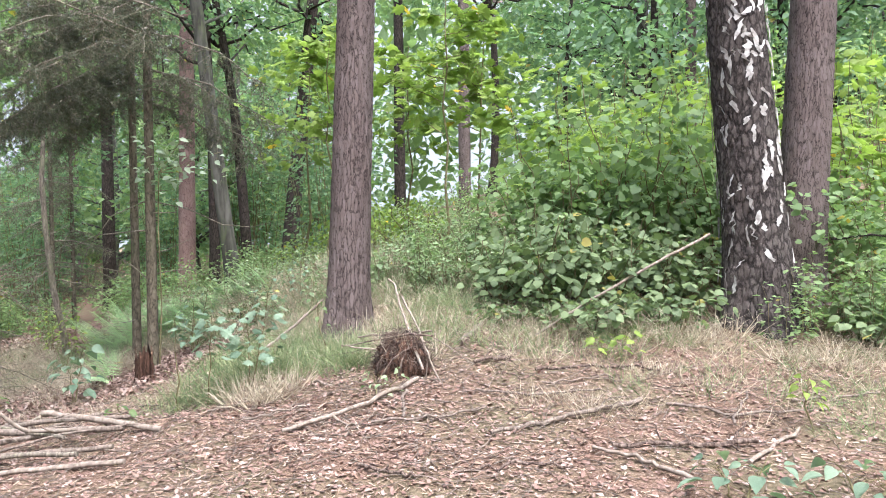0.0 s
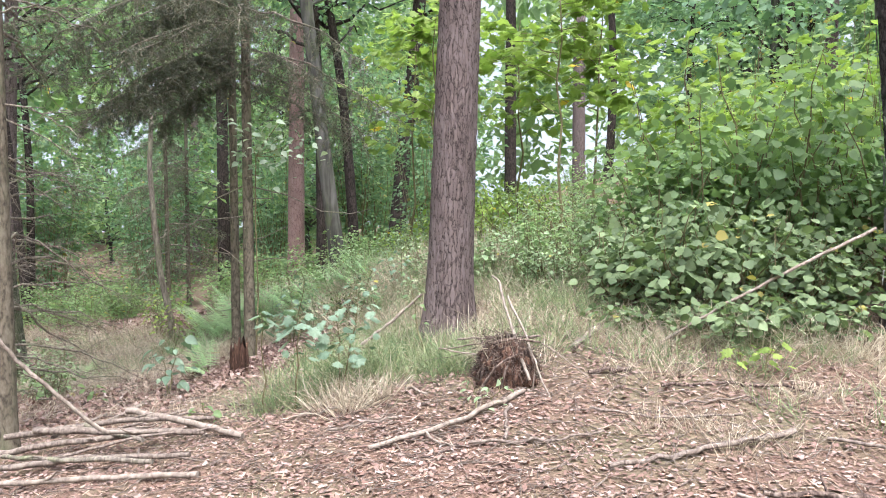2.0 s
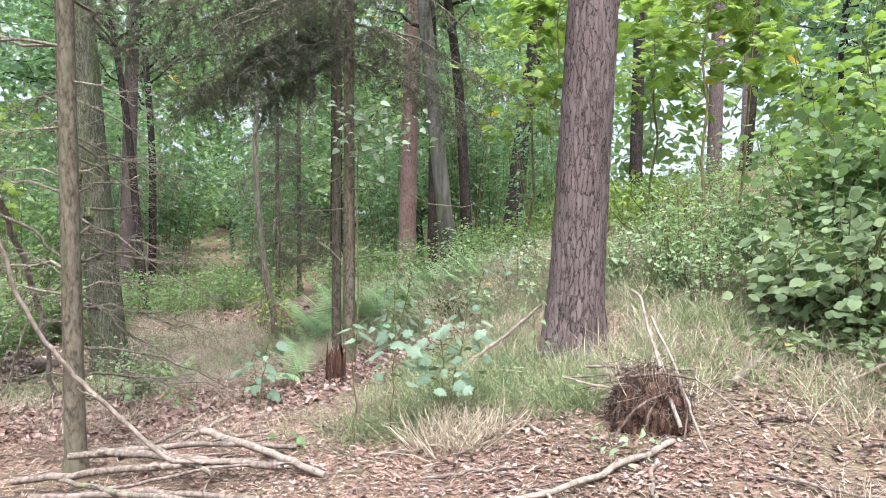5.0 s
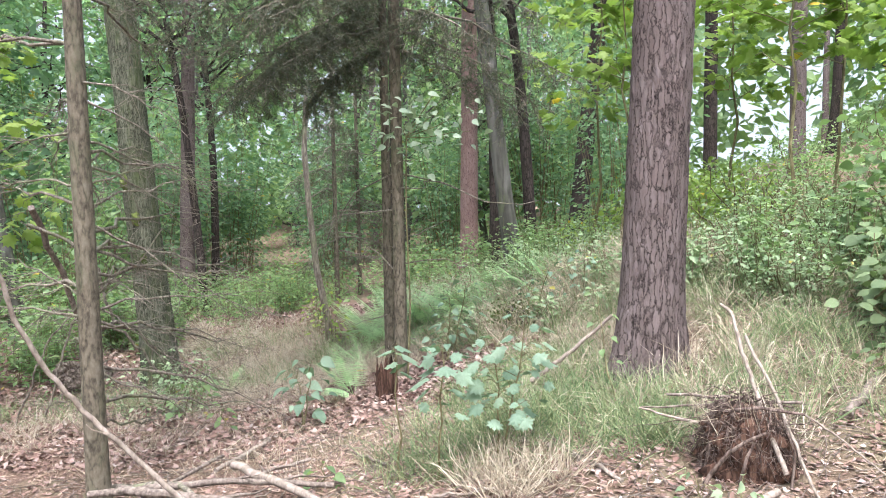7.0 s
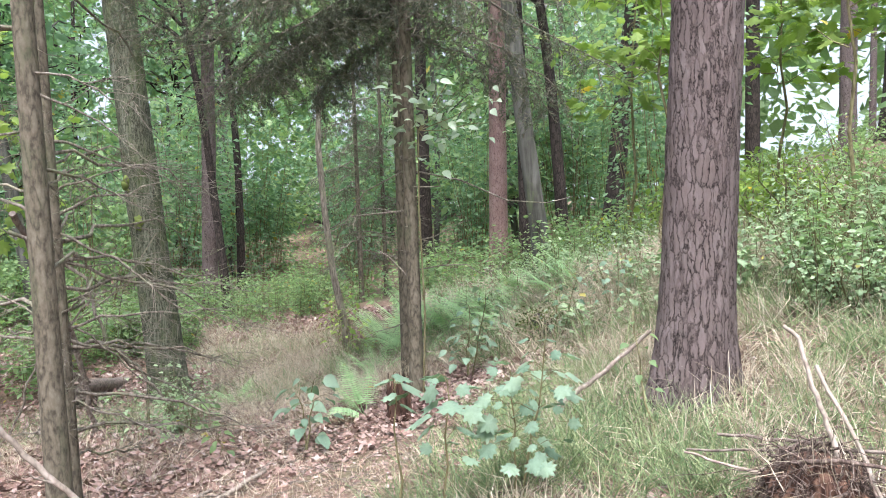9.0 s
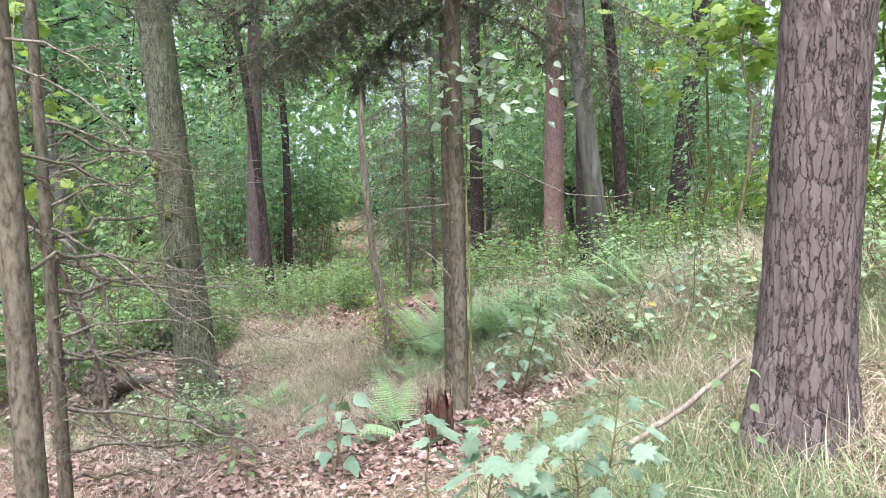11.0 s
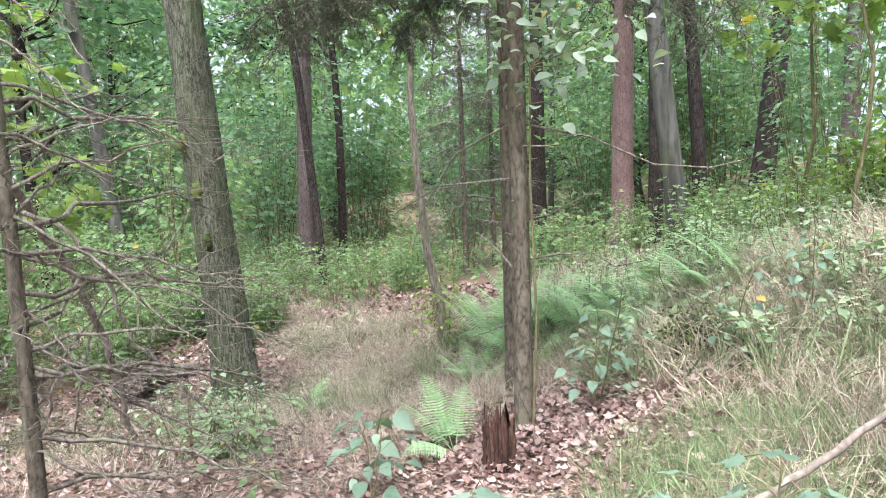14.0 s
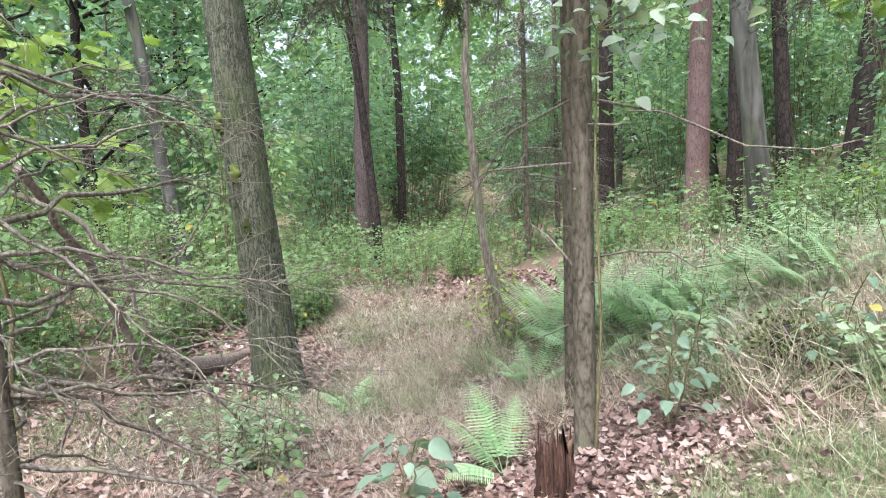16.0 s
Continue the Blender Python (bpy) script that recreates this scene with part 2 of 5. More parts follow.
# ---- ground form ----
BUMPS = ((-8, 6, 5, -0.18), (-14, 14, 7, -0.43), (0, 18, 8, 0.76), (8, 14, 7, -0.79), (-1.2, 6.6, 1.6, 0.23), (1, 6, 2.2, -0.06), (-4, 6.5, 2, -0.25),
         (-6, 13, 4, 0.15), (0.5, 9.5, 2.5, 0.26), (-6, 18, 5, 0.1), (-22, 22, 10, -0.79), (10, 30, 12, 4.19), (0, 0, 5, 0.04), (-3.5, 9.5, 2.2, -0.05),
         (-7.3, 8.0, 1.9, -0.38), (-9, 17, 4.5, -0.75), (-5.8, 13.5, 2.5, -0.07), (-2.3, 9.8, 1.4, 0.31), (-5.8, 6.6, 1.4, 0.11), (-13.5, 13, 3.5, 0.1), (-1.7, 6.5, 0.9, 0.07))


def rise(x, y):
    """The height of the ground, for numbers or arrays."""
    z = -0.11 + 0.019 * 60 * np.tanh(x / 60) + 0.002 * 60 * np.tanh(y / 60)
    for a, b, r, h in BUMPS:
        z = z + h * np.exp(-((x - a) ** 2 + (y - b) ** 2) / (2 * r * r))
    return z


def small(x, y):
    return 0.018 * np.sin(5.1 * x + 1.7 * y) * np.sin(4.3 * y - 2.2 * x + 1) + 0.010 * np.sin(13 * x + 3 * y + 2) * np.sin(11 * y - 4 * x)


def on(x, y, up=0.0):
    return (x, y, float(rise(x, y)) + up)


# ---- mesh helpers ----
rng = np.random.default_rng(7)


def unit(v):
    return v / np.maximum(np.linalg.norm(v, axis=-1, keepdims=True), 1e-9)


class Buf:
    """Collects pieces of one mesh."""

    def __init__(self):
        self.v, self.t, self.q, self.n = [], [], [], 0

    def put(self, v, f):
        f = np.asarray(f, dtype=np.int64)
        (self.t if f.shape[1] == 3 else self.q).append(f + self.n)
        self.v.append(np.asarray(v, dtype=float))
        self.n += len(v)

    def tube(self, pts, radii, sides=5):
        pts = np.asarray(pts, float)
        radii = np.broadcast_to(np.asarray(radii, float), (len(pts),))
        tan = unit(np.gradient(pts, axis=0))
        ref = np.array([0.0, 0, 1]) if abs(tan[:, 2]).mean() < 0.8 else np.array([1.0, 0, 0])
        a = unit(np.cross(tan, ref))
        b = np.cross(tan, a)
        th = np.linspace(0, 2 * np.pi, sides, endpoint=False)
        ring = np.cos(th)[None, :, None] * a[:, None] + np.sin(th)[None, :, None] * b[:, None]
        v = (pts[:, None] + ring * radii[:, None, None]).reshape(-1, 3)
        i = np.arange(len(pts) - 1)[:, None] * sides
        j = np.arange(sides)[None]
        k = (j + 1) % sides
        self.put(v, np.stack([i + j, i + k, i + sides + k, i + sides + j], -1).reshape(-1, 4))
        self.put(np.vstack([v[:sides], pts[0]]), np.stack([np.arange(sides), np.full(sides, sides), (np.arange(sides) + 1) % sides], 1))
        self.put(np.vstack([v[-sides:], pts[-1]]), np.stack([np.arange(sides), (np.arange(sides) + 1) % sides, np.full(sides, sides)], 1))

    def cloud(self, tv, tf, pos, way, normal, size):
        """Many copies of a small leaf: it lies along way, its face to normal."""
        y = unit(np.asarray(way, float))
        x = unit(np.cross(y, normal))
        z = np.cross(x, y)
        size = np.broadcast_to(np.asarray(size, float), (len(pos),))
        v = (x[:, None] * tv[None, :, :1] + y[:, None] * tv[None, :, 1:2] + z[:, None] * tv[None, :, 2:]) * size[:, None, None] + np.asarray(pos)[:, None]
        f = np.asarray(tf)[None] + (np.arange(len(pos)) * len(tv))[:, None, None]
        self.put(v.reshape(-1, 3), f.reshape(-1, np.asarray(tf).shape[1]))

    def mesh(self, name, material, smooth=False):
        me = bpy.data.meshes.new(name)
        v = np.concatenate(self.v)
        t = np.concatenate(self.t) if self.t else np.zeros((0, 3), int)
        q = np.concatenate(self.q) if self.q else np.zeros((0, 4), int)
        me.vertices.add(len(v))
        me.vertices.foreach_set("co", v.astype(np.float32).ravel())
        me.loops.add(t.size + q.size)
        me.loops.foreach_set("vertex_index", np.concatenate([t.ravel(), q.ravel()]).astype(np.int32))
        me.polygons.add(len(t) + len(q))
        me.polygons.foreach_set("loop_start", np.concatenate([np.arange(len(t)) * 3, t.size + np.arange(len(q)) * 4]).astype(np.int32))
        me.update(calc_edges=True)
        if smooth:
            me.polygons.foreach_set("use_smooth", np.ones(len(me.polygons), dtype=bool))
        me.materials.append(material)
        return me


def part(name, buf, material, parent=None, label="", smooth=False):
    me = buf if isinstance(buf, bpy.types.Mesh) else buf.mesh(name, material, smooth)
    ob = new(name, me)
    if parent:
        ob.parent = parent
    return tagged(ob, label, kind="stuff" if name in ("branchwork", "stemwork", "peeling_bark", "root_tangle") else "")


def thing(name, label, category, at=(0, 0, 0), group="", kind=""):
    e = new(name)
    e.location = at
    e.empty_display_size = 0.1
    return tagged(e, label, category, group, kind)


HAZEL_EDGE = [(0, 0), (0.17, -0.05), (0.36, 0.06), (0.47, 0.27), (0.46, 0.5), (0.36, 0.72), (0.18, 0.9), (0, 1.06)]
LEAF2 = (np.array([(0, 0, 0), (0.3, 0.48, 0.07), (0, 1, -0.08), (-0.3, 0.48, 0.07)]), np.array([(0, 1, 2), (0, 2, 3)]))
_e = [(0, 0, 0), (0.16, 0.05, 0.06), (0.29, 0.2, 0.11), (0.35, 0.36, 0.13), (0.33, 0.52, 0.1), (0.25, 0.7, 0.05), (0.13, 0.88, -0.06), (0, 1.05, -0.2)]
_e = _e + [(-a, b, c - 0.02) for a, b, c in reversed(_e[1:-1])]
OVATE = (np.array(_e + [(0, 0.3, 0.0), (0, 0.65, -0.02)]),
         np.array([(0, 1, 14), (1, 2, 14), (2, 3, 14), (3, 15, 14), (3, 4, 15), (4, 5, 15), (5, 6, 15), (6, 7, 15), (7, 8, 15), (8, 9, 15), (9, 10, 15), (10, 11, 15), (11, 14, 15), (11, 12, 14), (12, 13, 14), (13, 0, 14)]))
_h = HAZEL_EDGE + [(-a, b) for a, b in reversed(HAZEL_EDGE[1:-1])]
HAZEL = (np.array([(a, b, 0.3 * abs(a) - 0.5 * a * a - 0.16 * b * b + (0.035 if i % 2 else -0.02)) for i, (a, b) in enumerate(_h)] + [(0, 0.3, 0.0), (0, 0.66, -0.06)]),
         OVATE[1])
BROAD = (np.array([(0, 0, 0), (0.3, 0.2, 0.12), (0.33, 0.55, 0.1), (0, 1.05, -0.18), (-0.33, 0.55, 0.08), (-0.3, 0.2, 0.1), (0, 0.45, -0.01)]),
         np.array([(0, 1, 6), (1, 2, 6), (2, 3, 6), (3, 4, 6), (4, 5, 6), (5, 0, 6)]))
_o = [(0, 0), (0.1, -0.06), (0.31, -0.07), (0.28, 0.1), (0.58, 0.24), (0.4, 0.37), (0.6, 0.64), (0.36, 0.6), (0.29, 0.78), (0.15, 0.73), (0, 1.08)]
_o = _o + [(-a, b) for a, b in reversed(_o[1:-1])]
MAPLE = (np.array([(a, b, 0.05 * math.cos(9 * a) - 0.16 * (abs(a) + max(b - 0.4, 0))) for a, b in _o] + [(0, 0.36, 0.05)]),
         np.array([(i, (i + 1) % len(_o), len(_o)) for i in range(len(_o))]))
BLADE = (np.array([(-0.02, 0, 0), (0.02, 0, 0), (0.014, 0.55, 0.04), (-0.014, 0.55, 0.04), (0, 1, -0.08)]), np.array([(0, 1, 2), (0, 2, 3), (3, 2, 4)]))
NEEDLES = (np.array([(-0.075, 0, 0), (0.075, 0, 0), (0.0, 1, 0)]), np.array([(0, 1, 2)]))


def rand(n, s=1.0):
    return rng.normal(size=(n, 3)) * s


def bend(a, b, n=8, sag=0.0, wobble=0.0):
    """A line from a to b that sags and wobbles."""
    s = np.linspace(0, 1, n)[:, None]
    p = np.asarray(a, float) * (1 - s) + np.asarray(b, float) * s
    p[:, 2] -= sag * 4 * (s * (1 - s))[:, 0]
    if wobble:
        w = rng.normal(size=(n, 3)) * wobble
        w[0] = w[-1] = 0
        p += w
    return p


# ---- trunks ----


def cells(u, v, wrap, seed):
    """Nearest and second nearest distance, and a random number, of scattered cells that close round the trunk."""
    g = np.random.default_rng(seed)
    table = g.random((3, wrap, 512))
    iu, iv = np.floor(u).astype(int), np.floor(v).astype(int)
    f1 = np.full(u.shape, 9.0)
    f2, idn = f1.copy(), np.zeros(u.shape)
    for du in (-1, 0, 1):
        for dv in (-1, 0, 1):
            cu, cv = iu + du, iv + dv
            a, b = cu % wrap, cv % 512
            d = np.hypot(cu + table[0, a, b] - u, cv + table[1, a, b] - v)
            near = d < f1
            f2 = np.where(near, f1, np.minimum(f2, d))
            idn = np.where(near, table[2, a, b], idn)
            f1 = np.where(near, d, f1)
    return f1, f2, idn


def trunk(height, r, lean=(0, 0), flare=0.25, curve=(0, 0), sides=14, step=0.5, fine_to=0.0, fine_step=0.02, relief=None, taper=0.75, wave=0.0):
    """A trunk with its foot at the origin. relief: cell width, cell height, depth, seed."""
    zs = [-0.25]
    while zs[-1] < height:
        zs.append(zs[-1] + (fine_step if zs[-1] < fine_to else step))
    z = np.array(zs)
    th = np.linspace(0, 2 * np.pi, sides, endpoint=False)
    zz, tt = np.meshgrid(z, th, indexing="ij")
    rad = r * (1 - taper * np.clip(zz, 0, None) / (height * 1.15)) * (1 + flare * np.exp(-np.clip(zz, -0.2, None) / (1.1 * r + 0.04)))
    roots = 0.35 * flare * r * np.exp(-np.clip(zz, -0.2, None) / (1.6 * r)) * np.cos(5 * tt + 1.3 + r * 20)
    rad = rad + roots + wave * r * (np.sin(zz * 1.9 + tt) * 0.5 + np.sin(zz * 4.1 - 2 * tt) * 0.3)
    if relief:
        cw, ch, depth, seed = relief
        wrap = max(6, int(2 * np.pi * r / cw))
        u = tt / (2 * np.pi) * wrap + 0.45 * np.sin(zz / ch * 1.1 + tt * 3) + 0.25 * np.sin(zz / ch * 3.7 + tt * 11)
        v = (zz + 1) / ch + 0.4 * np.sin(u * 1.7)
        f1, f2, idn = cells(u, v, wrap, seed)
        edge = np.clip((f2 - f1) / 0.2, 0, 1)
        u2, v2 = u * 2 + 0.6 * np.sin(v * 5 + 2 * idn), v * 3.1 + 0.7 * np.sin(u * 2.3)
        g1, g2, idm = cells(u2, v2, wrap * 2, seed + 1)
        flake = np.clip((g2 - g1) / 0.3, 0, 1)
        worn = 0.5 + 0.5 * np.sin(u * 1.3 + 1.5 * np.sin(v * 2.1)) * np.sin(v * 0.9 + u * 0.37)
        edge = 1 - (1 - edge) * (0.3 + 0.7 * worn)
        rad = rad + depth * 0.3 * np.sin(u * 6.283 + np.sin(v * 3)) + depth * (edge ** 0.7 - 1) + depth * 0.5 * (idn - 0.5) * edge + depth * 0.4 * (flake ** 0.7 - 1) * (0.3 + 0.7 * edge) + depth * 0.18 * (idm - 0.5)
    s = np.clip(zz, 0, None)
    cx = lean[0] * s + curve[0] * np.sin(s / height * np.pi * 1.6) * 0.5
    cy = lean[1] * s + curve[1] * np.sin(s / height * np.pi * 1.6) * 0.5
    v3 = np.stack([cx + rad * np.cos(tt), cy + rad * np.sin(tt), zz], -1)
    n = len(z)
    i = np.arange(n - 1)[:, None] * sides
    j = np.arange(sides)[None]
    k = (j + 1) % sides
    b = Buf()
    b.put(v3.reshape(-1, 3), np.stack([i + j, i + k, i + sides + k, i + sides + j], -1).reshape(-1, 4))
    b.put(np.vstack([v3[-1], v3[-1].mean(0) + (0, 0, 0.05)]), np.stack([np.arange(sides), (np.arange(sides) + 1) % sides, np.full(sides, sides)], 1))
    return b


def limbs_and_leaves(height, start, spread, n_limb, leaves, size, lean=(0, 0), shape=LEAF2, flat=0.5, r=0.05, droop=0.0, clump=0.22, heap=0.8):
    """Limbs from a leaning axis, and leaves in clumps along them: two meshes."""
    wood, green = Buf(), Buf()
    per = max(1, leaves // n_limb)
    for _ in range(n_limb):
        f = rng.random() ** heap
        z = start + (height - start) * f
        a = rng.random() * 6.283
        reach = spread * (1.05 - 0.75 * abs(f - 0.3)) * (0.6 + 0.6 * rng.random())
        p0 = np.array([lean[0] * z, lean[1] * z, z])
        p1 = p0 + (reach * math.cos(a), reach * math.sin(a), reach * (0.35 - droop) * (0.6 + rng.random()))
        line = bend(p0, p1, 6, -0.06 * reach + droop * 0.1, 0.05 * reach)
        wood.tube(line, np.linspace(r * (1.1 - 0.7 * f), r * 0.15, 6), 3)
        s = rng.random(per) ** 0.7 * 0.85 + 0.2
        idx = s * 5
        base = np.stack([np.interp(idx, range(6), line[:, k]) for k in range(3)], 1)
        pos = base + rand(per, 1.0) * (clump * reach * (0.5 + 0.5 * s))[:, None] * (1, 1, 0.5)
        out = unit(pos - p0 + 1e-3)
        way = unit(out * (1, 1, 0.3) + rand(per, 0.6) + (0, 0, -0.35))
        nor = unit(np.array([0, 0, 1.0]) + rand(per, flat))
        green.cloud(*shape, pos, way, nor, size * rng.uniform(0.55, 1.25, per))
    return wood, green


def needle_crown(height, start, spread, n, size=0.3):
    """A pine's crown: tufts on short limbs near the top."""
    wood, green = Buf(), Buf()
    for _ in range(n):
        f = rng.random()
        z = start + (height - start) * f
        a = rng.random() * 6.283
        reach = spread * (1.1 - 0.7 * f) * (0.5 + 0.6 * rng.random())
        p0 = np.array([0, 0, z])
        p1 = p0 + (reach * math.cos(a), reach * math.sin(a), 0.25 * reach)
        line = bend(p0, p1, 5, 0, 0.06 * reach)
        wood.tube(line, np.linspace(0.05, 0.012, 5), 4)
        m = 46
        base = line[rng.integers(2, 5, m)] + rand(m, 0.2 * reach)
        green.cloud(*NEEDLES, base, rand(m) + (0, 0, 0.6), rand(m), size * rng.uniform(0.6, 1.3, m))
    return wood, green


# ---- ground ----


def ground_mesh():
    def axis(a, b, step):
        mid = list(np.arange(a, b, step))
        lo, hi, d = [a], [mid[-1]], step
        while hi[-1] < 420:
            d *= 1.22
            hi.append(hi[-1] + d)
            lo.append(lo[-1] - d)
        return np.array(lo[:0:-1] + mid + hi[1:])
    xs, ys = axis(-11.0, 5.0, 0.08), axis(-1.0, 14.0, 0.08)
    x, y = np.meshgrid(xs, ys, indexing="ij")
    near = np.exp(-((x + 3) ** 2 + (y - 6) ** 2) / 300)
    z = rise(x, y) + small(x, y) * near
    v = np.stack([x, y, z], -1).reshape(-1, 3)
    m = len(ys)
    i, j = np.meshgrid(np.arange(len(xs) - 1), np.arange(m - 1), indexing="ij")
    a = (i * m + j).ravel()
    b = Buf()
    b.put(v, np.stack([a, a + m, a + m + 1, a + 1], 1))
    return b


ground = part("ground", ground_mesh(), M_GROUND, smooth=True)
tagged(ground, "brown forest floor of soil, needles and trodden leaves", "ground", kind="structure")

# ---- the large trees ----


def tree(name, label, x, y, height, r, bark, lean=(0, 0), crown=None, smooth=True, category="tree", group="", **kw):
    """A trunk and its crown as one thing. crown: a pair of meshes, and the material of the green one."""
    t = thing(name, label, category, on(x, y), group)
    part("trunk", trunk(height, r, lean, **kw), bark, t, smooth=smooth)
    if crown:
        (wood, green), leaf = crown
        part("branchwork", wood, bark, t)
        part("crown", green, leaf, t)
    return t


def pine_crown_for(height, lean, n=26, spread=2.2):
    wood, green = needle_crown(height, height * 0.66, spread, n)
    for b in (wood, green):
        for v in b.v:
            v[:, 0] += lean[0] * v[:, 2]
            v[:, 1] += lean[1] * v[:, 2]
    return (wood, green), M_PINE_NEEDLE


tree("pine_tree", "tall pine with purplish brown plated bark and grass round its foot", -1.71, 6.52, 17, 0.192, M_PINE, (0.04, 0.0), pine_crown_for(17, (0.04, 0)), flare=0.36, sides=96, fine_to=4.4, fine_step=0.025, step=0.6, relief=(0.055, 0.17, 0.009, 3))
tree("pine_tree", "broad leaning pine with coarse purplish bark behind the birch", 2.6, 7.95, 17, 0.245, M_PINE, (0.05, 0.02), pine_crown_for(17, (0.05, 0.02)), flare=0.22, sides=90, fine_to=5.2, fine_step=0.03, step=0.6, relief=(0.055, 0.17, 0.01, 5))


def birch(x, y):
    lean = (-0.078, 0.02)
    t = thing("birch_tree", "old birch with dark furrowed bark and peeling white patches", "tree", on(x, y))
    part("trunk", trunk(15, 0.285, lean, flare=0.45, sides=130, fine_to=5.0, fine_step=0.022, step=0.5, relief=(0.095, 0.16, 0.016, 11), wave=0.03), M_BIRCH, t, smooth=True)
    wood, green = limbs_and_leaves(15.5, 8.5, 2.6, 26, 2600, 0.12, lean, r=0.06)
    part("branchwork", wood, M_BIRCH, t)
    part("crown", green, M_LEAF_MID, t)
    peel = Buf()
    for _ in range(460):
        z = 0.15 + 5.2 * rng.random() ** 0.75
        a = rng.random() * 6.283
        ln, w = rng.uniform(0.05, 0.2), rng.uniform(0.008, 0.024) * (1 + 0.16 * z)
        skew = rng.normal() * 0.05
        rows = 7
        s = np.linspace(-0.5, 0.5, rows)
        wid = w * np.sqrt(np.clip(1 - (2 * s) ** 2, 0.03, 1)) * rng.uniform(0.5, 1.2, rows)
        zz = z + s * ln
        rad = 0.285 * (1 - 0.75 * zz / 17.25) * (1 + 0.45 * np.exp(-zz / 0.35)) + 0.012
        mid = a + (skew * s + rng.normal(size=rows) * 0.008) / rad
        v = []
        for k in range(rows):
            for side in (-1, 1):
                an = mid[k] + side * wid[k] / rad[k]
                rr = rad[k] + (0.009 if side > 0 else 0.0)
                v.append((rr * math.cos(an) + lean[0] * zz[k], rr * math.sin(an) + lean[1] * zz[k], zz[k]))
        peel.put(v, [(2 * k, 2 * k + 1, 2 * k + 3, 2 * k + 2) for k in range(rows - 1)])
    part("peeling_bark", peel, M_PEEL, t, "white papery bark patches")


birch(2.02, 7.0)

# mossy oak beside the path
oak_lean = (-0.04, -0.05)
oak = tree("oak_tree", "mossy oak with grey green ridged bark beside the path", -7.5, 7.55, 13, 0.195, M_OAK, oak_lean, (limbs_and_leaves(13, 6.0, 3.4, 30, 5200, 0.14, oak_lean, r=0.05), M_LEAF_MID),
           flare=0.32, sides=80, fine_to=4.4, fine_step=0.03, step=0.5, relief=(0.04, 0.26, 0.01, 21), wave=0.05)
for z, a in ((1.95, -1.1), (2.35, -1.7), (1.5, -0.9)):
    _b = Buf()
    _b.tube(np.array([(oak_lean[0] * z + 0.175 * math.cos(a) + 0.01 * rng.normal(), oak_lean[1] * z + 0.175 * math.sin(a) + 0.01 * rng.normal(), z + d) for d in np.linspace(-0.08, 0.08, 9)]), 0.012 + 0.035 * np.sin(np.linspace(0.1, 3.0, 9)) * rng.uniform(0.7, 1.2, 9), 10)
    part("moss_burl", _b, M_MOSS, oak, "dark mossy knot")
_b = Buf()
for k in range(90):
    a, z = rng.random() * 6.283, 0.05 + 1.2 * rng.random()
    p = np.array([oak_lean[0] * z + 0.185 * math.cos(a), oak_lean[1] * z + 0.185 * math.sin(a), z])
    o = np.array([math.cos(a), math.sin(a), 0.2 * rng.normal()])
    _b.tube(bend(p, p + o * rng.uniform(0.08, 0.3) + (0, 0, -0.05), 4, 0, 0.02), np.linspace(0.003, 0.001, 4), 3)
tagged(part("twig_fuzz", _b, M_DEADTWIG, oak), kind="stuff")

# trees of the middle distance: x, y, height, radius, bark, lean, words
for x, y, h, r, bark, lean, cv, words in (
        (-8.5, 16.6, 19, 0.205, M_RED, (0.012, 0.008), (0, 0), "straight pine with smooth reddish bark"),
        (-13.45, 13.05, 18, 0.165, M_PINE, (0.026, 0.035), (0, 0), "straight pine with mauve brown bark at the end of the path"),
        (-2.15, 18.6, 18, 0.16, M_PINE, (0.0, 0.0), (0, 0), "slim far pine on the rise"),
        (-4.7, 16.6, 17, 0.12, M_PINE, (0.02, 0.0), (0, 0), "slim reddish pine on the rise"),
        (-4.3, 21.0, 17, 0.17, M_DARKBARK, (0.0, 0.0), (0, 0), "dark slim pine far on the rise"),
        (4.4, 26.0, 18, 0.2, M_PINE, (0.0, 0.0), (0, 0), "far reddish pine on the rise"),
        (2.6, 23.5, 18, 0.19, M_GREY, (0.0, 0.0), (0, 0), "far pale pine on the rise"),
        (-12.0, 19.0, 17, 0.18, M_DARKBARK, (0.0, 0.0), (0, 0), "dark brown pine deep in the wood")):
    tree("pine_tree", words, x, y, h, r, bark, lean, pine_crown_for(h, lean, 18), group="pines", sides=24, step=0.25, flare=0.2, wave=0.03, relief=(0.06, 0.16, 0.006, 31))
